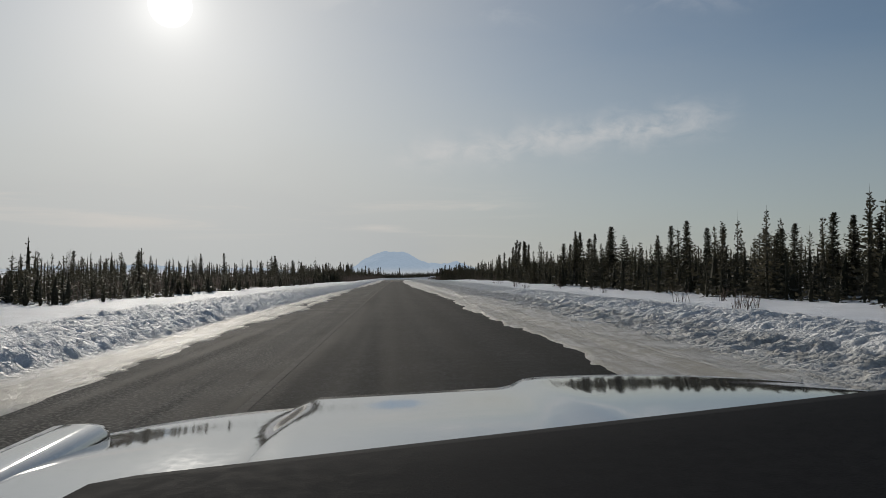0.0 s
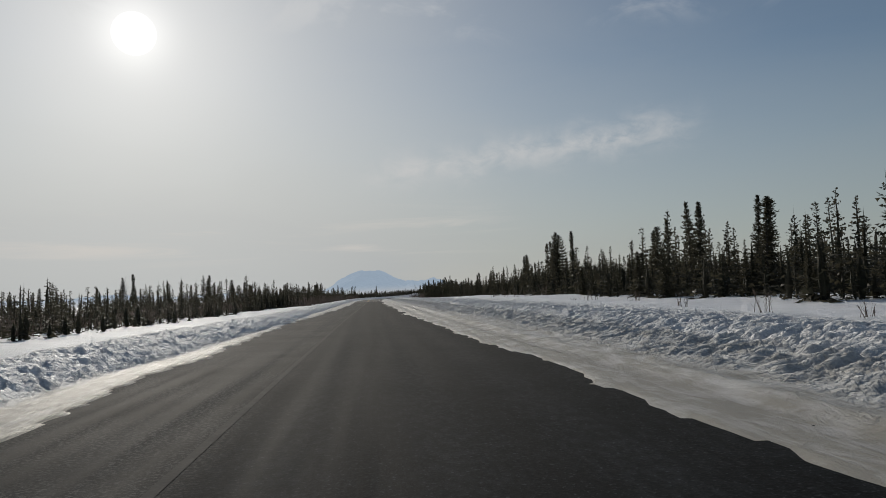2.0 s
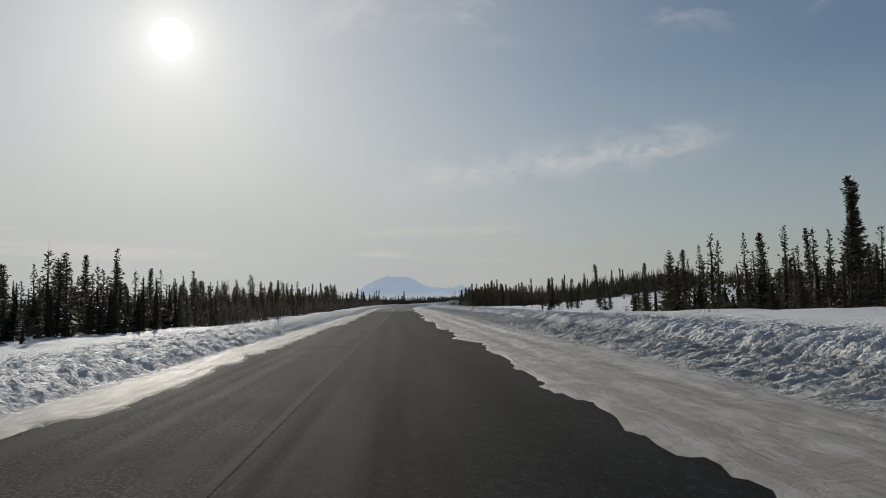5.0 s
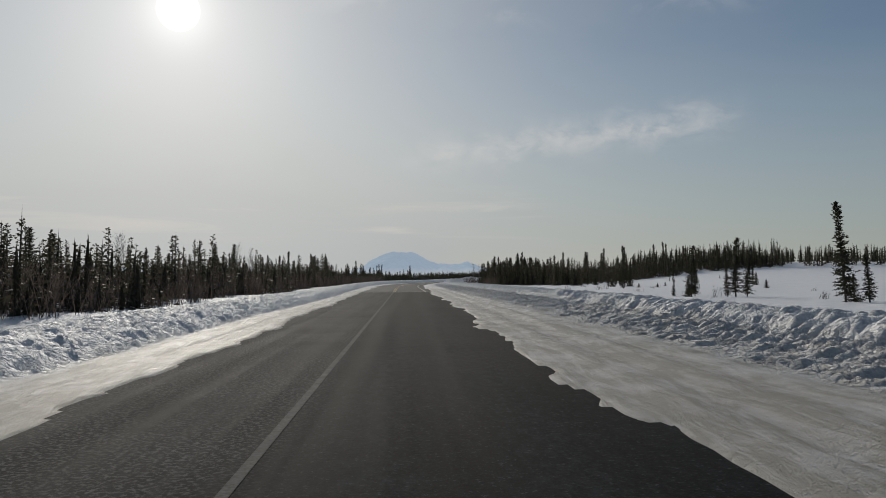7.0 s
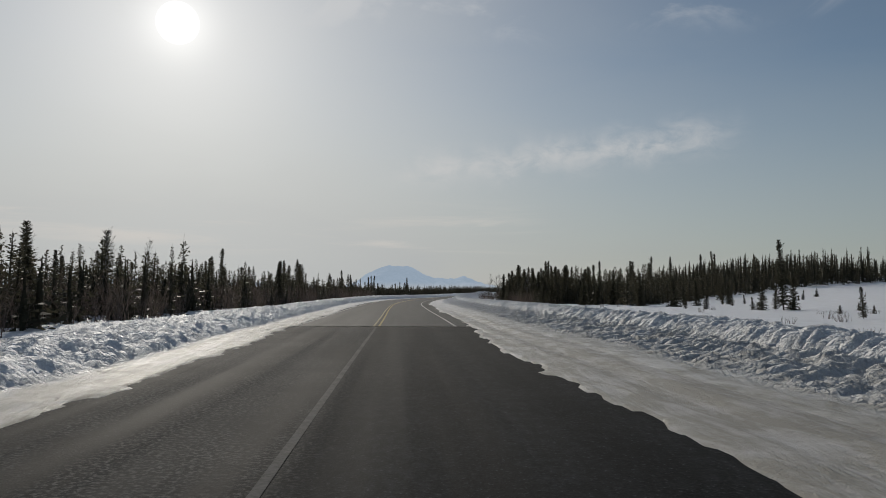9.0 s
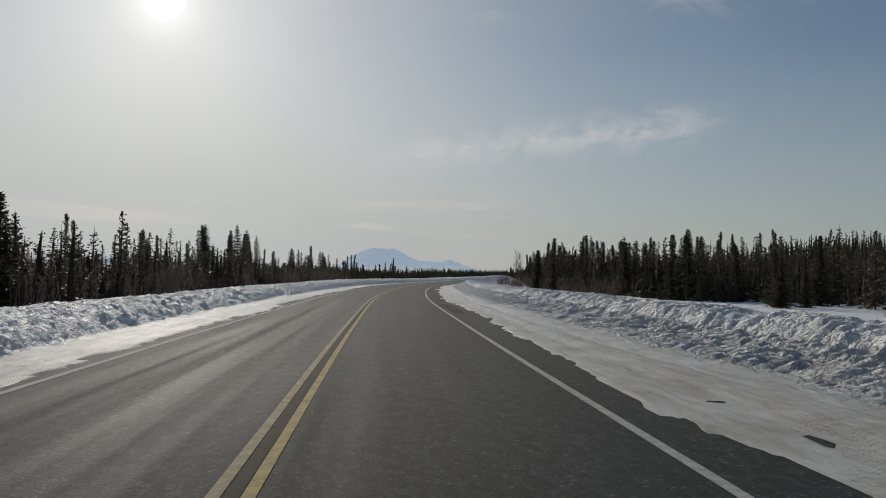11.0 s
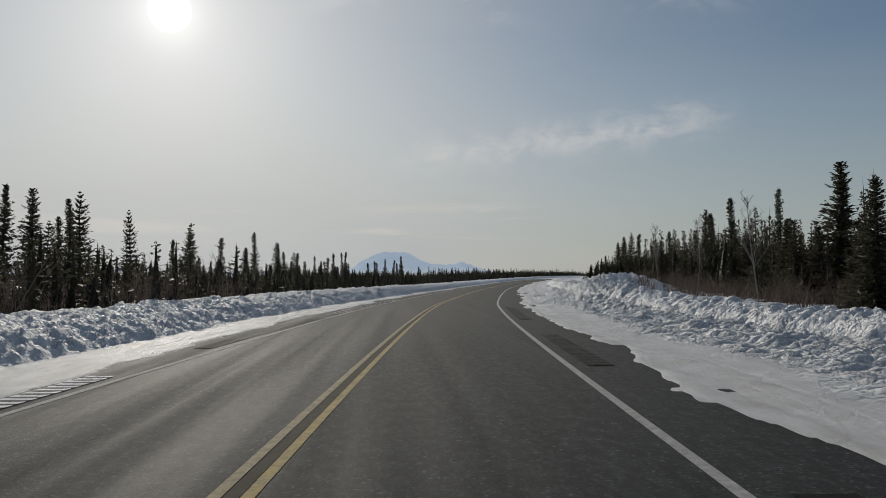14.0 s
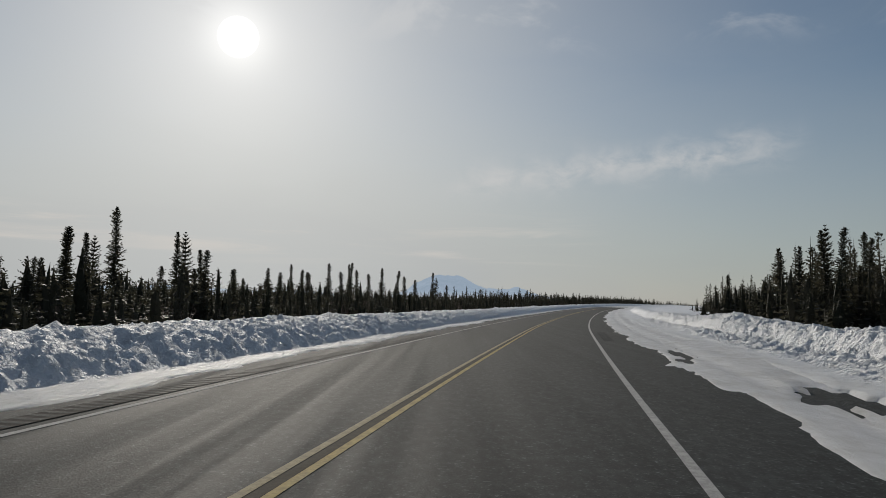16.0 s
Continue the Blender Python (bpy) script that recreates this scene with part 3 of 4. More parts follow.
# ---- the far mountain ----
def range_of_hills(name, az0, az1, outline, dist, seed, label):
    """A distant massif: its skyline in degrees of height over azimuth, sloping down to both sides."""
    n, m = 140, 24
    az = np.linspace(az0, az1, n)
    high = np.interp(az, [p[0] for p in outline], [p[1] for p in outline])
    high = high + np.minimum(high, 1) * 0.16 * (fbm(az * 3.0, 0 * az, 4, seed) - 0.5)
    Q = np.linspace(0, 1, m)[None, :]
    top = np.tan(np.radians(high))[:, None] * dist
    d = dist - Q * 500
    Z = top * (1 - Q) ** 1.4 + top * 0.30 * (fbm(az[:, None] * 1.5, Q * 5, 4, seed + 2) - 0.5) * Q * (1 - Q) * 4 - 3 * Q
    X, Y = d * np.sin(np.radians(az))[:, None], 216 + d * np.cos(np.radians(az))[:, None]
    idx = np.arange(n * m).reshape(n, m)
    faces = np.stack([idx[:-1, :-1], idx[:-1, 1:], idx[1:, 1:], idx[1:, :-1]], -1).reshape(-1, 4)
    front = np.stack([X, Y, Z], -1).reshape(-1, 3)
    rear = np.stack([2 * dist * np.sin(np.radians(az))[:, None] - X, 432 + 2 * dist * np.cos(np.radians(az))[:, None] - Y, Z], -1).reshape(-1, 3)
    mesh = bpy.data.meshes.new(name)
    fill(mesh, np.r_[front, rear], np.r_[faces, faces[:, ::-1] + n * m])
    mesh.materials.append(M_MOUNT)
    return tagged(new(name, mesh), label, "mountain", kind="structure")


range_of_hills("backdrop", -5.0, 11, ((-5.0, 0.3), (-4.2, 0.55), (-3.6, 0.75), (-3.1, 0.95), (-2.6, 1.34), (-1.93, 1.71), (-0.91, 2.07), (0.1, 2.1), (0.96, 2.03), (1.46, 1.69), (2.14, 1.34), (2.82, 1.17),
                                    (3.84, 1.09), (4.52, 1.19), (5.06, 1.35), (5.54, 1.14), (6.2, 0.87), (6.7, 0.73), (8, 0.45), (9.5, 0.3), (11, 0)), 4500, 3, "hazy blue snow-covered mountain far beyond the forest")
range_of_hills("backdrop", -34, -5, ((-34, 0.2), (-29, 0.45), (-26, 0.75), (-23, 0.7), (-19, 0.95), (-15, 0.6), (-11, 0.75), (-8, 0.5), (-5, 0.3)), 4550, 9, "low hazy hills along the horizon")
# ---- trees ----
def blades_of(base, along, side):
    """Pointed needle sprays, one triangle each."""
    v = np.stack([base - side, base + side, base + along], 1)
    return v.reshape(-1, 3), np.arange(len(base) * 3).reshape(-1, 3)


def spruce_crown(seed, tall, reach, branches, blades, club=0.0, bare=0.03, power=1.0, sides=6, heart=0.22, spread=1.0, whorl=0.0, lean=0.0, fat=1.0):
    """Branches set in a spiral (or in whorls, for open-grown trees), each a spray of needle-bearing twigs."""
    g = np.random.default_rng(seed)

    def envelope(f):
        e = (1 - f) ** power * 0.95 + 0.045
        if club:                   # a waist below the dense knob of the top
            e = e * (1 - 0.30 * np.exp(-((f - 0.74) / 0.07) ** 2)) + club * np.clip(1 - np.abs((f - 0.88) / 0.11) ** 1.6, 0, 1)
        return e * (1 + 0.10 * np.sin(f * (11 + seed % 5) + seed)) * np.clip((f - bare) / 0.07 + 0.35, 0.35, 1)

    f = bare + (0.985 - bare) * (np.arange(branches) + g.random(branches)) / branches
    if whorl:
        step = whorl / tall
        f = np.clip(np.round(f / step) * step + g.normal(0, 0.09 * step, branches), bare, 0.985)
    a = np.arange(branches) * 2.39996 + g.normal(0, 0.5, branches)
    out = np.stack([np.cos(a), np.sin(a), 0 * a], 1)
    side = np.stack([-np.sin(a), np.cos(a), 0 * a], 1)
    length = reach * envelope(f) * (0.55 + 0.55 * g.random(branches)) * np.where(g.random(branches) < 0.08, 1.4, 1.0)
    slope = -0.50 + 1.05 * f ** 1.5 + g.normal(0, 0.16, branches)
    q = (np.arange(blades)[None, :] + 0.35 + 0.5 * g.random((branches, blades))) / blades
    rise = slope[:, None] * q + np.where(whorl, 0.45, 0.22) * q ** 2                   # drooping boughs with upturned tips
    at = out[:, None] * (length[:, None] * q)[..., None]
    at[..., 2] = (f * tall)[:, None] + length[:, None] * rise
    at[..., 0] += lean * (at[..., 2] / tall) ** 2
    turn = g.normal(0, 0.75, (branches, blades)) * (1.15 - 0.55 * q) * spread
    way = out[:, None] * np.cos(turn)[..., None] + side[:, None] * np.sin(turn)[..., None]
    way[..., 2] += slope[:, None] * 0.6 + g.normal(0.05, 0.30, (branches, blades))
    way /= np.linalg.norm(way, axis=-1, keepdims=True)
    size = (0.09 + 0.30 * length[:, None] * (1.15 - 0.6 * q)) * (0.7 + 0.6 * g.random((branches, blades)))
    size = np.maximum(size, 1.1 * length[:, None] / blades)
    flat = np.cross(way, g.normal(0, 1, (branches, blades, 3)) + (0, 0, 0.5))
    flat /= np.linalg.norm(flat, axis=-1, keepdims=True) + 1e-6
    half = (0.022 + 0.12 * size) * fat * (0.7 + 0.6 * g.random((branches, blades)))
    v, faces = blades_of(at.reshape(-1, 3), (way * size[..., None]).reshape(-1, 3), (flat * half[..., None]).reshape(-1, 3))
    tip = np.array([lean, 0, tall * 0.95])
    top, tops = blades_of(np.array([tip] * 3), np.array([[0.02, 0, 0.052 * tall], [-0.02, 0.02, 0.04 * tall], [0, -0.03, 0.035 * tall]]), np.array([[0.035, 0, 0], [0, 0.035, 0], [0.025, 0.025, 0]]))
    # the dark heart of the crown, where old twigs are too dense to see through
    n, rings = sides, max(4, branches // 16)
    h = np.linspace(bare, 0.94, rings)
    r = reach * heart * envelope(h)[:, None] * (0.35 + 0.95 * g.random((rings, n)))
    b = np.arange(n) * 2 * np.pi / n + g.random((rings, 1)) * 0.9
    z = h[:, None] * tall + g.normal(0, 0.3 * tall / rings, (rings, n))
    c = np.stack([r * np.cos(b) + lean * h[:, None] ** 2, r * np.sin(b), z], -1).reshape(-1, 3)
    i, k = np.meshgrid(np.arange(rings - 1), np.arange(n), indexing="ij")
    p, w, s, t = i * n + k, i * n + (k + 1) % n, (i + 1) * n + (k + 1) % n, (i + 1) * n + k
    core = np.concatenate([np.stack([p, w, s], -1).reshape(-1, 3), np.stack([p, s, t], -1).reshape(-1, 3)])
    return np.concatenate([v, top, c]), np.concatenate([faces, tops + len(v), core + len(v) + len(top)])


def tube(points, radii, sides=7):
    """A tapered round rod along points, as verts and faces."""
    points, V, F = np.asarray(points, float), [], []
    for i, (p, r) in enumerate(zip(points, radii)):
        d = points[min(i + 1, len(points) - 1)] - points[max(i - 1, 0)]
        d = d / np.linalg.norm(d)
        e = np.cross(d, (0.3, 1, 0.2))
        e /= np.linalg.norm(e)
        h = np.cross(d, e)
        for k in range(sides):
            a = 2 * np.pi * k / sides
            V.append(p + r * (np.cos(a) * e + np.sin(a) * h))
    for i in range(len(points) - 1):
        for k in range(sides):
            F.append([i * sides + k, i * sides + (k + 1) % sides, (i + 1) * sides + (k + 1) % sides, (i + 1) * sides + k])
    return np.array(V), np.array(F)


def mesh_of(name, verts, faces, mat, flat=False):
    mesh = bpy.data.meshes.new(name)
    fill(mesh, verts, faces, flat)
    mesh.materials.append(mat)
    return mesh


LABELS = ("dark green black spruce with a narrow ragged crown in the snow", "slender black spruce with a dense clubbed top", "broad dark spruce with drooping boughs", "short thin spruce standing in the snow")


def spruce(seed, tall, reach, club, bare, kind, power, dense, blades=7, whorl=0.0, lean=0.0, heart=0.10):
    tree = new("spruce_tree")
    crown = spruce_crown(seed, tall, reach, int(tall * dense), blades, club, bare, power, 6, heart, 1.0, whorl, lean)
    c = new("crown", mesh_of("crown", *crown, M_NEEDLE, True))
    zs = np.linspace(-0.3, tall * 0.97, 7)
    line = np.stack([0.03 * np.sin(zs * 0.7 + seed) + lean * (zs / tall) ** 2, 0.03 * np.cos(zs * 0.6 + seed), zs], 1)
    t = new("trunk", mesh_of("trunk", *tube(line, np.linspace(0.014 * tall, 0.012, 7)), M_BARK))
    c.parent = t.parent = tree
    return tagged(tree, LABELS[kind], "tree", "roadside spruces")


#        seed tall reach club bare label power, branches to the metre, sprays to a branch, whorl spacing, lean, heart
SHAPES = ((1, 7.0, 1.25, 0.09, 0.02, 1, 1.05, 56, 7, 0, 0.10), (2, 7.5, 1.05, 0.13, 0.03, 1, 0.95, 56, 7, 0, 0.32), (3, 8.5, 2.15, 0.0, 0.02, 2, 1.00, 30, 11, 0.42, 0.0, 0.08), (4, 6.0, 1.10, 0.12, 0.03, 1, 1.0, 56, 6, 0, -0.2),
          (5, 8.0, 1.70, 0.05, 0.02, 0, 1.05, 52, 7), (6, 4.0, 1.15, 0.0, 0.0, 3, 1.05, 60, 6), (7, 7.0, 1.85, 0.03, 0.0, 0, 0.95, 58, 7), (8, 5.0, 0.72, 0.10, 0.10, 3, 0.85, 56, 5, 0, 0.25, 0.15))
KINDS = [spruce(*shape) for shape in SHAPES]
TALL = [shape[1] for shape in SHAPES]
SPARE = list(range(8))             # the first of each kind is itself stood in the wood


def ground_z(x, y):
    u = x - float(hermite(np.array([float(y)]), KNOT_Y, KNOT_X)[0])
    return float(land(np.array([float(y)]), np.array([u]))[0][0])


rng = np.random.default_rng(42)


def plant(x, y, top, kind=None):
    """Stands a spruce at x, y with its tip at the height top."""
    z = ground_z(x, y) - 0.1
    tall = max(top - z, 0.8)
    if kind is None:
        kind = int(rng.integers(0, 8))
    f = tall / TALL[kind]
    w = f ** 0.7 * (0.85 + 0.3 * rng.random())
    m = Matrix.Translation((x, y, z)) @ Euler((rng.normal(0, 0.03), rng.normal(0, 0.03), rng.random() * 6.28)).to_matrix().to_4x4() @ Matrix.Diagonal((w, w, f, 1))
    if kind in SPARE:
        SPARE.remove(kind)
        KINDS[kind].matrix_basis = m
        return KINDS[kind]
    ob = copy_thing(KINDS[kind], Matrix.Identity(4))
    ob.matrix_basis = m
    return ob


# trees that stand out, sunward side of the road: x, y, height of the tip
LEFT_NEAR = ((-31.9, 83.2, 3.3), (-32, 94.8, 4.8), (-44.7, 106.2, 5.3, 3), (-37.5, 196.1, 6), (-46.3, 204.5, 8.1, 1), (-29.2, 214.4, 6.4), (-35.5, 216.6, 7.7), (-27.7, 219.6, 6.1), (-35.7, 221.8, 7.9),
    (-40.8, 228, 6.1), (-29, 236.1, 4.7), (-29, 239.2, 4.1), (-81.9, 254.7, 8.8), (-31.5, 253.1, 6.2), (-91.4, 268.7, 7.9), (-68.9, 268.7, 9.9), (-33.7, 282, 6), (-80.6, 282.7, 7.6),
    (-32.1, 282.7, 5.4), (-32.2, 292.6, 5.3), (-27.8, 299.4, 6.9, 6), (-29.3, 307.8, 5.2), (-29.8, 310.1, 4.8), (-33.1, 209.8, 6.8), (-32.5, 259.2, 6))
LEFT_MIDDLE = ((-29.5, 318.6, 7.8), (-32.3, 324.7, 6.1), (-31.3, 327.8, 5.6), (-23.8, 343.1, 7.5, 1), (-26.5, 348.6, 6.7), (-28.7, 352.5, 5.9), (-31.3, 354.8, 5.3), (-35.5, 355.2, 5.2), (-34.6, 380, 7.8),
    (-27, 381.5, 6.4), (-29.1, 387.8, 6.6), (-37.2, 389.4, 7.7), (-27, 400.8, 5.7), (-25, 401, 8.2), (-25.4, 402.9, 8.4, 2), (-26.3, 407.6, 8.2, 6), (-37.4, 422.9, 7.7, 1), (-23.4, 418.8, 9.5),
    (-27.8, 431.8, 8.4, 6), (-25.4, 432, 8.7), (-25.5, 436.7, 9), (-26, 439.9, 6.7))
LEFT_BEND = ((-26.2, 442.7, 7.3), (-28.6, 452.7, 10.6, 2), (-20.1, 460.4, 7, 2), (-20.4, 461.7, 7.4, 2), (-33, 462.4, 11), (-20.2, 464.7, 4.4), (-28.6, 467.1, 10.2, 2), (-18.8, 484.5, 6.4), (-19.6, 488.6, 6.6),
    (-24, 489.1, 4.7), (-31, 490.9, 8), (-20.5, 491.5, 6.6), (-19, 492.4, 9.2, 4), (-16.7, 500, 7.8, 0), (-17.7, 504.9, 8.2), (-16.5, 506.8, 6.6), (-17.5, 520.6, 5.3), (-15.4, 543.6, 7.1, 1),
    (-18.3, 548.6, 6), (-13.7, 549.5, 6), (-13.3, 563.9, 8.4, 1), (-12.4, 587.1, 9.5), (4.3, 647.2, 9), (-11.5, 578.3, 9.3, 1), (4.2, 620.3, 9.4, 1))
# and across from it
RIGHT_NEAR = ((27, 44, 5.7), (28.5, 44.5, 5.6), (27, 40, 5.2), (25, 47, 4.6), (29, 52, 5.6), (27, 50, 5.1), (26, 57, 5.7), (26, 59.2, 5.8), (24.9, 61.7, 6.5),
    (24.3, 63.3, 6.2), (26, 71.5, 5.8), (23.4, 79.3, 7.2, 6), (26, 82.3, 6.4), (23.5, 95.8, 6.7), (26.5, 100.7, 7.1), (29.1, 107.1, 8.1), (30, 118.5, 9), (30.5, 120.8, 9.3),
    (29.2, 126.6, 7.5), (32.7, 132.4, 8.6), (32.6, 136.4, 7.9), (26, 145.7, 8.9, 1), (25.1, 153.8, 9.4), (26.1, 156.5, 9.3), (25.7, 158.7, 8.2), (29, 160.6, 6), (23.3, 163.8, 6.7),
    (29.5, 164.6, 9.5), (25.9, 171.6, 5.4), (31, 172.8, 6.3), (26.4, 176.7, 7.6), (33.5, 186.7, 10.3), (30.5, 187.9, 6.6), (34.3, 188.5, 10.1), (23, 192.8, 5.5), (30.9, 195.4, 7),
    (34, 373.2, 6.5), (34, 376, 6.1), (40.1, 419.1, 8.4), (24.6, 200.6, 5.9))
RIGHT_BEND = ((28.5, 419.9, 8.5, 6), (42.1, 421.1, 8.2), (37.1, 427, 9.4), (39.1, 427.1, 8.7), (50.3, 430.6, 9.1), (38.5, 434.9, 10.2), (63.3, 440.8, 10.7), (33, 443.1, 9), (71.8, 450.2, 12.4),
    (58.2, 453.5, 11.2), (43.2, 454.2, 11.1), (38.7, 461.9, 9.6), (40.2, 464.1, 9.4), (40.8, 465.2, 9.3), (38.5, 490.5, 8.1), (40.9, 493.8, 8.7), (44.4, 495.5, 8), (40.8, 500.7, 7.6),
    (42.5, 508.1, 8), (53.1, 511.4, 10.3), (50.1, 542.6, 6.8))
LEFT_FAR = ((-9.3, 465.9, 4.9, 1), (-9.1, 463.3, 3.3, 3), (-8.1, 479.6, 3.6, 0), (-6.8, 477.9, 4.7, 1), (-5.7, 480.9, 3.6, 3), (-6.7, 486.9, 3.2, 5), (-7.9, 498.0, 3.3, 3), (-6.9, 499.2, 3.8, 0), (-5.6, 505.6, 4.5, 0), (-2.2, 505.7, 4.6, 1), (-1.1, 520.9, 5.0, 1), (0.4, 520.1, 5.7, 0), (1.7, 523.7, 5.6, 1), (2.9, 527.3, 5.0, 3), (3.8, 534.9, 4.8, 3), (-11.0, 481.7, 3.8, 3), (-11.5, 474.5, 2.3, 5), (-10.7, 478.1, 2.0, 5), (-6.1, 504.0, 4.7, 0), (-1.2, 509.8, 5.0, 1), (8.0, 557.0, 4.7, 3), (15.4, 597.4, 4.9, 3))
MEADOW = ((28.6, 218.8, 5.7, 1), (27.9, 219.4, 3.6, 7), (27.1, 232.7, 6.3, 7), (28.4, 232.4, 3.0, 7), (27.9, 233.2, 1.8, 5), (26.4, 246.3, 4.8, 7), (27.2, 246.0, 4.0, 7), (26.0, 246.8, 2.6, 7), (23.8, 248.8, 4.3, 7), (24.3, 249.2, 3.2, 7), (23.4, 248.4, 1.6, 5), (22.6, 249.5, 1.5, 7),
    (36.3, 315.0, 2.8, 5), (35.7, 315.6, 1.4, 7), (38.3, 314.5, 7.2, 7), (39.1, 314.2, 3.4, 5), (37.7, 314.9, 2.6, 7), (31.0, 316.0, 2.2, 7), (30.5, 320.0, 1.7, 7), (59.3, 348.2, 2.3, 7), (58.4, 347.8, 1.6, 7), (71.8, 366.0, 2.8, 5), (37.0, 303.0, 0.4, 5),
    (44.5, 312.0, 0.7, 5), (40.0, 303.0, 0.5, 5), (71.9, 352.9, 1.7, 7), (48.0, 343.0, 1.6, 7), (46.6, 345.0, 3.0, 3), (45.4, 344.2, 2.3, 7), (39.6, 339.1, 3.4, 3), (38.4, 340.5, 2.6, 7), (50.0, 352.0, 3.1, 7), (43.0, 336.0, 2.0, 7),
    (56.1, 368.2, 3.6, 5), (30.6, 290.0, 2.2, 7), (52.0, 296.0, 3.2, 7), (53.0, 297.0, 2.4, 5), (64.0, 322.0, 2.4, 7), (47.5, 283.0, 1.4, 5))
RIGHT_FRONT = ((40.2, 419.3, 8.1), (39.7, 427.8, 8.6, 4), (63.0, 439.7, 10.5), (71.0, 448.0, 10.5), (49.5, 430.7, 8.7), (47.4, 427.8, 7.9), (37.3, 426.9, 8.5, 4), (29.6, 416.2, 6.8), (38.8, 418.2, 7.5), (31.6, 417.8, 6.6), (40.6, 495.5, 9.0),
    (24.6, 357.5, 5.6, 6), (27.2, 360.4, 6.3, 4), (23.8, 368.0, 5.4, 6), (25.6, 372.8, 6.2), (23.6, 381.5, 5.8, 4), (24.9, 387.3, 6.4, 6), (22.9, 395.0, 5.9, 4), (24.4, 402.4, 6.6), (23.7, 409.6, 6.0, 6), (30.1, 345.5, 5.0, 4), (31.0, 336.5, 4.4, 6), (33.5, 331.0, 3.6),
    (87.3, 475.0, 13.7), (113.2, 502.0, 17.2), (115.0, 505.0, 16.4), (108.0, 500.0, 16.0))
for spec in LEFT_NEAR + LEFT_MIDDLE + LEFT_BEND + RIGHT_NEAR + RIGHT_BEND + LEFT_FAR + MEADOW + RIGHT_FRONT:
    plant(*spec)


def scatter(count, s0, s1, u0, u1, lo, hi, power=1.4):
    for _ in range(count):
        s = s0 + (s1 - s0) * rng.random()
        u = u0 + (u1 - u0) * rng.random() ** power
        x, y = (float(v) for v in spot(s, u))
        plant(x, y, lo + (hi - lo) * rng.random() ** 1.5)


scatter(16, 25, 150, -14.5, -24, 1.2, 2.3)
scatter(30, 165, 400, -11.5, -24, 2.2, 4.4)
scatter(22, 395, 600, -15, -30, 2.4, 5.2)
scatter(22, 45, 195, 19, 26, 2.2, 4.6)
scatter(24, 400, 500, 21.5, 25, 2.8, 5.6)
scatter(16, 340, 410, 24, 32, 3.0, 5.8)


def far_wood(name, patches, seed, label, branches=78, blades=3, wide_by=1.0, heart=0.12, fat=2.3):
    """A joined wood of simpler spruces."""
    g = np.random.default_rng(seed)
    shapes = [spruce_crown(100 + k, 6.0, (1.0 + 0.2 * (k % 4)) * wide_by, branches, blades, 0.08 * (k % 2), 0.01, 0.90 + 0.08 * (k % 4), 5, heart, 1.0, 0.0, 0.15 * (k % 3 - 1), fat) for k in range(7)]
    V, F, at = [], [], 0
    for count, s0, s1, u0, u1, lo, hi in patches:
        s, u = s0 + (s1 - s0) * g.random(count), u0 + (u1 - u0) * g.random(count)
        x, y = spot(s, u)
        z = land(s, np.where(np.abs(u) < 9, 9, u))[0]
        open_ground = (u > 26) & (s > 300) & (s < np.minimum(332 + 1.55 * (u - 26), 432))      # the meadow
        for k in np.flatnonzero(~open_ground):
            v, f = shapes[k % 7]
            tall = (lo + (hi - lo) * g.random() ** 1.8) / 6.0
            a = g.random() * 6.28
            wide = tall ** 0.6 * (0.8 + 0.5 * g.random())
            turned = np.stack([(v[:, 0] * np.cos(a) - v[:, 1] * np.sin(a)) * wide, (v[:, 0] * np.sin(a) + v[:, 1] * np.cos(a)) * wide, v[:, 2] * tall], 1)
            V.append(turned + (x[k], y[k], z[k] - 0.1)), F.append(f + at)
            at += len(v)
    return tagged(new(name, mesh_of(name, np.concatenate(V), np.concatenate(F), M_NEEDLE, True)), label, "forest", kind="stuff")


far_wood("spruce_forest", ((220, 10, 165, -24, -14, 0.9, 2.1), (340, 10, 165, -40, -24, 1.8, 3.9), (720, 150, 420, -31, -13, 2.0, 5.0), (300, 420, 640, -36, -15.5, 1.3, 2.9)), 5, "dense dark spruce forest on the sunward side of the road")
far_wood("spruce_forest", ((460, 25, 196, 22, 48, 2.8, 6.2), (110, 334, 358, 31, 62, 2.6, 5.2), (480, 355, 430, 23.5, 70, 3.2, 6.6), (400, 395, 515, 22, 46, 3.2, 7.4), (190, 438, 515, 22.5, 40, 4.6, 8.0), (170, 515, 615, 25, 52, 3.5, 7.0)), 6, "dark spruce forest beside the snowy meadow")
far_wood("distant_forest", ((240, 10, 320, -95, -40, 3.5, 6.5), (60, 320, 420, -95, -40, 2.6, 4), (420, 400, 470, 55, 120, 3.6, 6.4), (520, 420, 520, 105, 300, 4.5, 7.2), (260, 440, 530, 70, 125, 6.0, 9.5), (220, 25, 200, 48, 95, 4, 7), (160, 420, 700, -110, -50, 2.2, 3.8), (480, 590, 1000, -30, -13, 3.2, 5.0), (600, 600, 1100, -120, -30, 3.0, 4.8), (260, 590, 700, 30, 120, 3.5, 7), (700, 900, 1900, -110, -13, 5, 7), (200, 1000, 2000, -600, -100, 6, 9)), 7,
         "distant spruce forest beyond the bend and the meadow", 24, 2, 1.3, 0.25, 3.6)
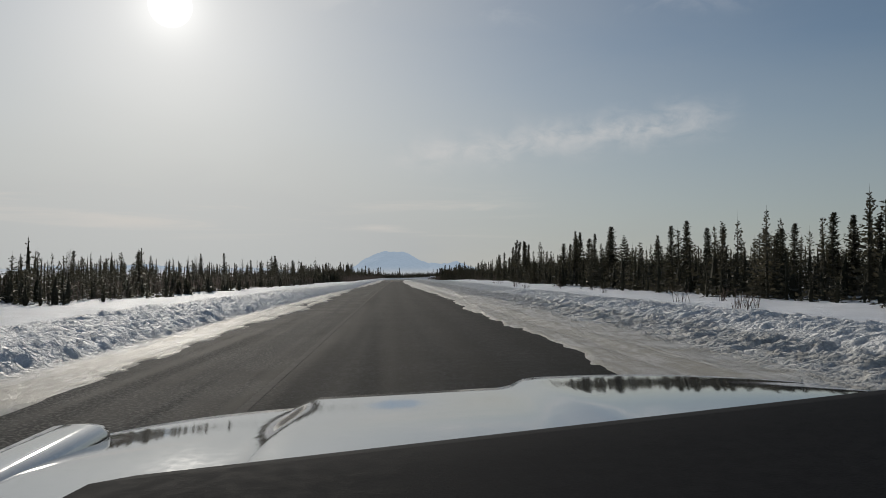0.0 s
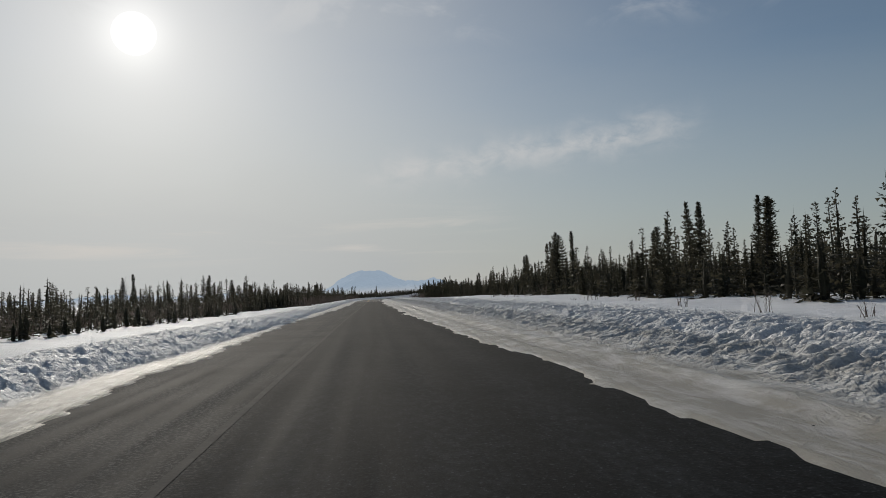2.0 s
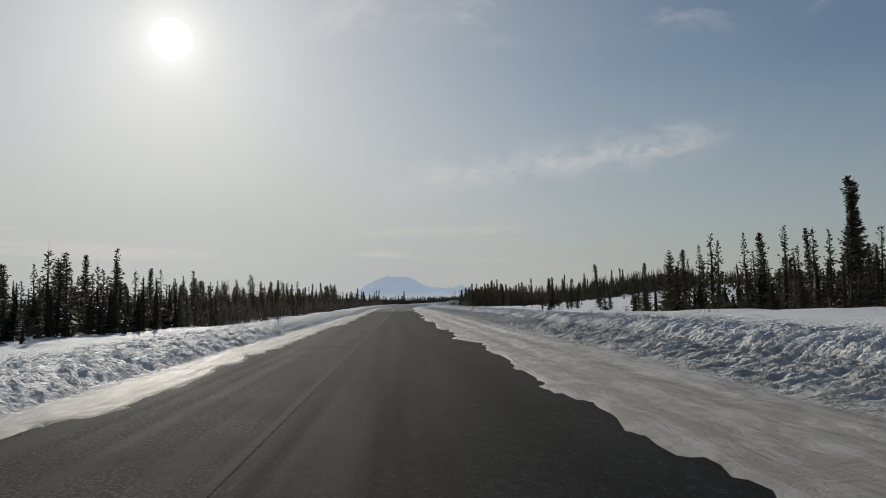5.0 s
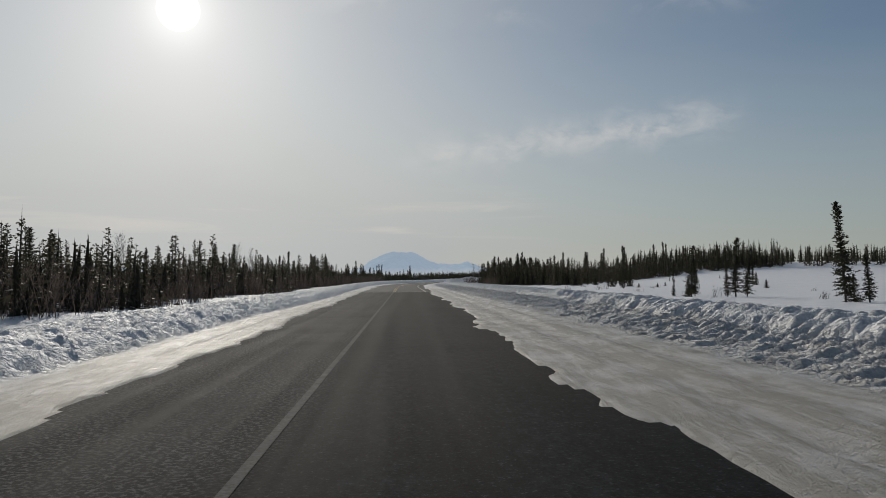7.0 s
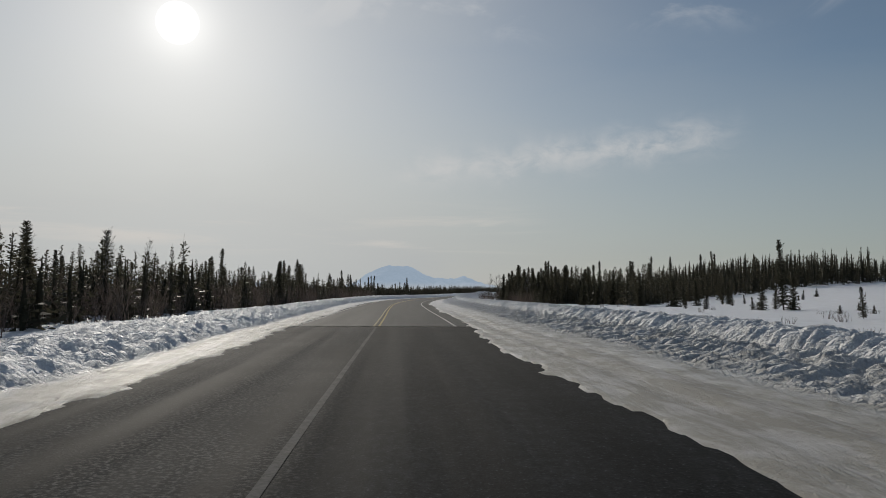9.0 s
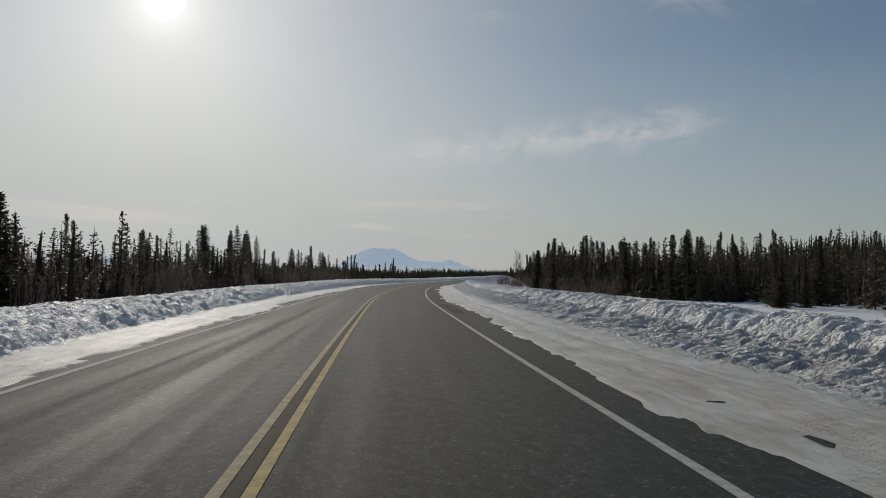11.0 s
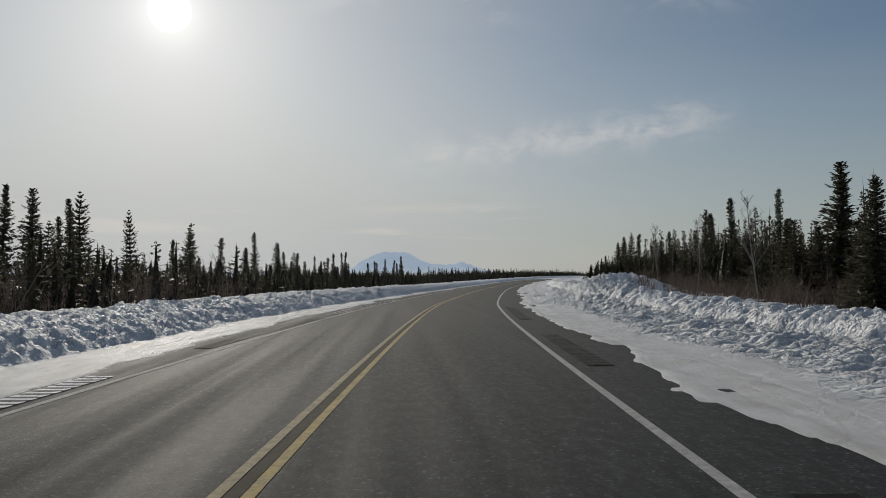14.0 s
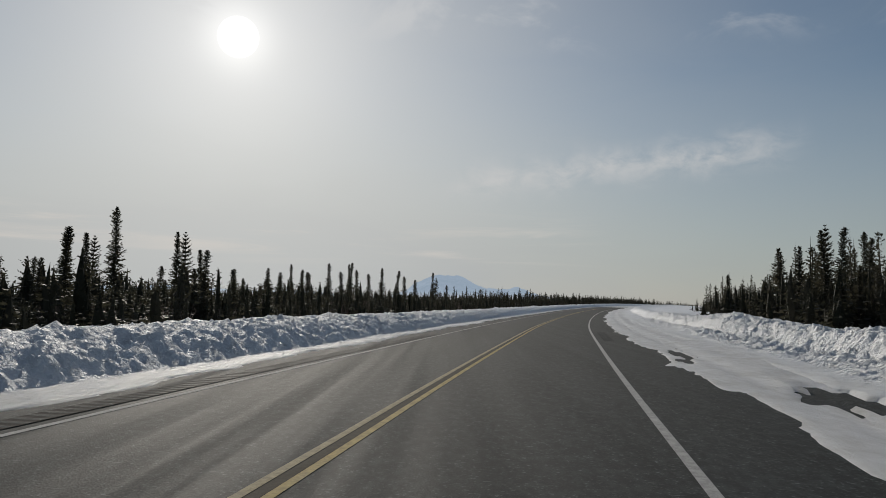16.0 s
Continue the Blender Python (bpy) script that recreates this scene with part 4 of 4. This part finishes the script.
far_wood("undergrowth", ((700, 12, 170, -28, -13.5, 0.8, 1.8), (1250, 175, 420, -24, -10.8, 1.2, 3.4), (900, 420, 640, -27, -13.2, 1.2, 2.3), (560, 25, 196, 20.5, 36, 1.3, 3.4), (520, 352, 430, 22.5, 38, 1.3, 4.4), (360, 430, 515, 21.5, 34, 1.6, 4.8), (100, 336, 356, 31, 55, 1.5, 3.8), (160, 515, 610, 23.5, 34, 1.5, 4.0)), 8,
         "dense low young spruce and scrub under the trees", 26, 3, 1.5, 0.2, 3.0)


far_wood("low_scrub", ((1000, 425, 660, -24, -11.5, 1.1, 2.4), (420, 425, 520, -34, -16, 1.8, 3.2), (900, 165, 425, -23, -11.5, 1.1, 2.6), (420, 12, 170, -27, -13.0, 0.8, 1.6), (300, 25, 196, 22, 35, 1.3, 3.0), (190, 480, 532, 17.5, 28, 1.8, 4.4), (220, 430, 500, 22, 34, 2.2, 5.0), (260, 362, 430, 23.5, 34, 1.8, 4.2), (520, 640, 1000, -26, -12.5, 2.2, 3.8)), 9,
         "dark tangled low spruce scrub closing the forest floor", 30, 3, 1.5, 0.36, 3.0)


def thicket(name, patches, seed, label, mat):
    """Leafless shrubs: many thin stems that spread from the ground, with twigs."""
    g = np.random.default_rng(seed)
    B, A, D = [], [], []
    for count, s0, s1, u0, u1, lo, hi in patches:
        s, u = s0 + (s1 - s0) * g.random(count), u0 + (u1 - u0) * g.random(count)
        x, y = spot(s, u)
        z = land(s, u)[0]
        for k in range(count):
            tall = lo + (hi - lo) * g.random() ** 1.4
            foot = np.array([x[k], y[k], z[k] - 0.05])
            for _ in range(10):
                lean = np.array([g.normal(0, 0.28), g.normal(0, 0.28), 1.0]) * tall * (0.6 + 0.5 * g.random())
                side = np.array([g.normal(), g.normal(), 0])
                side /= np.linalg.norm(side)
                start = foot + np.array([g.normal(0, 0.2), g.normal(0, 0.2), 0])
                B.append(start), A.append(lean), D.append(side * 0.016)
                for _ in range(5):
                    q = 0.25 + 0.65 * g.random()
                    twig = np.array([g.normal(0, 0.4), g.normal(0, 0.4), 0.7]) * tall * 0.28
                    B.append(start + lean * q), A.append(twig), D.append(side * 0.009)
    return tagged(new(name, mesh_of(name, *blades_of(np.array(B), np.array(A), np.array(D)), mat, True)), label, "shrub", kind="stuff")


thicket("bare_shrubs", ((500, 15, 175, -28, -14, 0.7, 1.7), (2200, 180, 420, -24, -10.0, 0.9, 2.5), (300, 420, 560, -26, -14, 0.8, 1.7)), 21, "leafless brown willow scrub among the spruces", M_TWIG)
thicket("bare_shrubs", ((130, 365, 425, 20.5, 25, 0.8, 2.6), (130, 412, 445, 15.0, 22, 0.8, 2.0), (70, 440, 470, 18.5, 25, 1.0, 2.6), (25, 20, 200, 14.5, 19, 0.4, 1.2), (25, 205, 370, 14, 50, 0.4, 1.0)), 22, "leafless twigs sticking out of the snow", M_TWIG)


def rod(a, b, ra, rb, sides=4):
    return tube(np.linspace(a, b, 2), [ra, rb], sides)


def birch(seed, tall):
    """A leafless birch: a thin pale trunk, rising limbs and a haze of twigs."""
    g = np.random.default_rng(seed)
    tree = new("birch_tree")
    zs = np.linspace(-0.2, tall, 9)
    bend = np.stack([0.25 * np.sin(zs * 0.45 + seed), 0.25 * np.cos(zs * 0.5 + seed) - 0.25 * np.cos(seed), zs], 1)
    trunk = new("trunk", mesh_of("trunk", *tube(bend, np.linspace(0.050, 0.008, 9), 6), M_PALE))
    V, F, at = [], [], 0
    for _ in range(34):
        f = 0.30 + 0.66 * g.random()
        start = np.array([np.interp(f * tall, zs, bend[:, k]) for k in range(3)])
        a = g.random() * 6.28
        length = tall * (0.08 + 0.26 * (1 - f)) * (0.7 + 0.6 * g.random())
        end = start + length * np.array([0.55 * np.cos(a), 0.55 * np.sin(a), 0.85])
        pieces = [rod(start, end, 0.013, 0.005)]
        for _ in range(7):
            q = start + (end - start) * (0.3 + 0.7 * g.random())
            tip = q + length * 0.42 * np.array([g.normal(0, 0.5), g.normal(0, 0.5), 0.6])
            pieces.append(rod(q, tip, 0.007, 0.003, 3))
        for v, f4 in pieces:
            V.append(v), F.append(f4 + at)
            at += len(v)
    limbs = new("limbs", mesh_of("limbs", np.concatenate(V), np.concatenate(F), M_PALE))
    trunk.parent = limbs.parent = tree
    return tagged(tree, "leafless pale birch with thin upswept limbs among dark spruces", "tree", "leafless birches")


BIRCHES = [birch(61, 7.0), birch(62, 6.0)]
STANDS = ((-28.0, 315.0, 7.7), (-28.5, 328.0, 7.3), (-29.5, 321.0, 6.8), (-27.0, 262.0, 6.0), (-28.0, 300.0, 6.5), (-30.0, 268.0, 6.2), (-29.0, 110.0, 4.6), (-30.0, 148.0, 5.0), (-32.0, 75.0, 4.2),
          (22.0, 417.0, 6.0), (25.0, 432.0, 6.2), (24.0, 380.0, 5.2), (28.6, 450.0, 7.0))
for k, (x, y, top) in enumerate(STANDS):
    z = ground_z(x, y) - 0.1
    f = (top - z) / (7.0, 6.0)[k % 2]
    ob = BIRCHES[k] if k < 2 else copy_thing(BIRCHES[k % 2], Matrix.Identity(4))
    ob.matrix_basis = Matrix.Translation((x, y, z)) @ Euler((0, 0, k * 1.7)).to_matrix().to_4x4() @ Matrix.Diagonal((f, f, f, 1))

# ---- the pickup that carries the camera, as it stands at the start ----
def part(name, bm, mat, parent, label="", smooth_faces=True):
    mesh = bpy.data.meshes.new(name)
    bm.to_mesh(mesh)
    bm.free()
    for p in mesh.polygons:
        p.use_smooth = smooth_faces
    mesh.materials.append(mat)
    ob = new(name, mesh)
    ob.parent = parent
    return tagged(ob, label)


def slab(x0, x1, y0, y1, z0, z1, bevel=0.03, shape=None):
    """A rounded block; shape may move its corners."""
    bm = bmesh.new()
    bmesh.ops.create_cube(bm, size=1.0)
    for v in bm.verts:
        v.co = Vector((x0 if v.co.x < 0 else x1, y0 if v.co.y < 0 else y1, z0 if v.co.z < 0 else z1))
        if shape:
            shape(v.co)
    bmesh.ops.bevel(bm, geom=bm.edges[:], offset=bevel, segments=3, affect="EDGES", profile=0.6)
    return bm


def skin(fn, n, m, thick):
    """A curved panel over the unit square, with thickness."""
    bm = bmesh.new()
    rows = [[bm.verts.new(fn(i / (n - 1), j / (m - 1))) for j in range(m)] for i in range(n)]
    faces = [bm.faces.new((rows[i][j], rows[i + 1][j], rows[i + 1][j + 1], rows[i][j + 1])) for i in range(n - 1) for j in range(m - 1)]
    bmesh.ops.recalc_face_normals(bm, faces=faces)
    bmesh.ops.solidify(bm, geom=faces, thickness=thick)
    return bm


def ease(v, a, b):
    t = min(max((v - a) / (b - a), 0.0), 1.0)
    return t * t * (3 - 2 * t)


M_PAINT = material("dark_car_paint", plain((0.42, 0.43, 0.44), (0.46, 0.47, 0.48), 40.0, (0.05, 0.07), 0.0), metal=0.9, spec=0.8)
M_PLASTIC = material("matt_black_plastic", plain((0.010, 0.011, 0.013), (0.018, 0.019, 0.021), 60.0, (0.85, 0.95), 0.1), spec=0.02)
M_TYRE = material("tyre_rubber", plain((0.015, 0.015, 0.015), (0.03, 0.03, 0.03), 30.0, (0.7, 0.9), 0.4), spec=0.2)
M_RIM = material("brushed_alloy", plain((0.35, 0.35, 0.36), (0.5, 0.5, 0.51), 30.0, (0.3, 0.45), 0.1), metal=1.0)

MID, LEAN = 0.08, 0.045             # the car's middle line, and how far it leans on the crowned road
truck = new("pickup_truck")
tagged(truck, "glossy grey pickup truck whose bonnet mirrors the bright sky", "pickup truck")


def bonnet(i, j):
    x = MID - 1.06 + 2.12 * i
    side = (x - MID) / 1.06
    front = 2.36 - 0.62 * abs(side) ** 4
    y = 0.84 + (front - 0.84) * j
    z = 1.372 - 0.012 * (y - 1.0) - 0.034 * ease(j, 0.50, 1.06) - 0.04 * ease(abs(side), 0.9, 1.0)
    z += 0.026 * ease(x, 0.29, 0.37) - 0.026 * ease(-x, 0.26, 0.34) + LEAN * (x - 0.40)
    return Vector((x, y, z))


part("bonnet", skin(bonnet, 60, 28, 0.02), M_PAINT, truck, "mirror-glossy bonnet with a raised middle and sharp creases")
def dash_top(i, j):
    x = -0.27 + 1.3 * i - 0.16 * (1 - i) * (1 - j)
    return Vector((x, -0.35 + (1.22 + 0.22 * x) * j, 1.502 + 0.05 * x - 0.015 * ease(j, 0.93, 1.0)))


part("dashboard", skin(dash_top, 30, 16, 0.12), M_PLASTIC, truck, "matt black dashboard top")
part("cowl", slab(MID - 0.80, MID + 0.80, 0.86, 1.0, 1.20, 1.36, 0.02), M_PLASTIC, truck, "black plastic cowl under the windscreen")
for s in (-1, 1):
    a, b = sorted((MID + s * 0.80, MID + s * 0.95))
    part("fender", slab(a, b, 0.9, 2.0, 0.85, 1.30, 0.05), M_PAINT, truck)
    part("side_panel", slab(a, b, -1.4, 0.9, 0.55, 1.30, 0.04), M_PAINT, truck)
    part("bed_side", slab(a, b, -3.3, -1.4, 0.60, 1.30, 0.04), M_PAINT, truck)
    part("roof_pillar", slab(MID + s * 0.80 - 0.04, MID + s * 0.80 + 0.04, -1.35, -1.2, 1.25, 1.95, 0.02), M_PAINT, truck)

    def raked(co, s=s):
        if co.z > 1.6:
            co.y -= 0.75
            co.x -= s * 0.08
    part("roof_pillar", slab(MID + s * 0.86 - 0.03, MID + s * 0.86 + 0.03, 0.75, 0.85, 1.25, 1.95, 0.015, raked), M_PAINT, truck)
part("roof", slab(MID - 0.82, MID + 0.82, -1.4, 0.12, 1.93, 2.0, 0.03), M_PAINT, truck)
part("tailgate", slab(MID - 0.80, MID + 0.80, -3.35, -3.27, 0.65, 1.30, 0.02), M_PAINT, truck)
part("bed_floor", slab(MID - 0.80, MID + 0.80, -3.3, -1.4, 0.72, 0.80, 0.02), M_PLASTIC, truck)
part("cab_floor", slab(MID - 0.80, MID + 0.80, -1.4, 0.9, 0.50, 0.60, 0.02), M_PLASTIC, truck)
part("grille", slab(MID - 0.55, MID + 0.55, 2.2, 2.32, 0.80, 1.24, 0.03), M_PLASTIC, truck)
part("bumper", slab(MID - 0.92, MID + 0.92, 2.1, 2.45, 0.52, 0.78, 0.06), M_RIM, truck)
for wx in (MID - 0.82, MID + 0.82):
    for wy in (1.55, -2.35):
        bm = bmesh.new()
        bmesh.ops.create_cone(bm, cap_ends=True, segments=28, radius1=0.39, radius2=0.39, depth=0.27, matrix=Matrix.Translation((wx, wy, 0.39)) @ Matrix.Rotation(radians(90), 4, "Y"))
        bmesh.ops.bevel(bm, geom=[e for e in bm.edges if e.calc_face_angle(0) > 1], offset=0.04, segments=3, affect="EDGES")
        wheel = part("wheel", bm, M_TYRE, truck, "", False)
        bm = bmesh.new()
        bmesh.ops.create_cone(bm, cap_ends=True, segments=24, radius1=0.24, radius2=0.24, depth=0.285, matrix=Matrix.Translation((wx, wy, 0.39)) @ Matrix.Rotation(radians(90), 4, "Y"))
        part("rim", bm, M_RIM, wheel, "alloy rim", False)
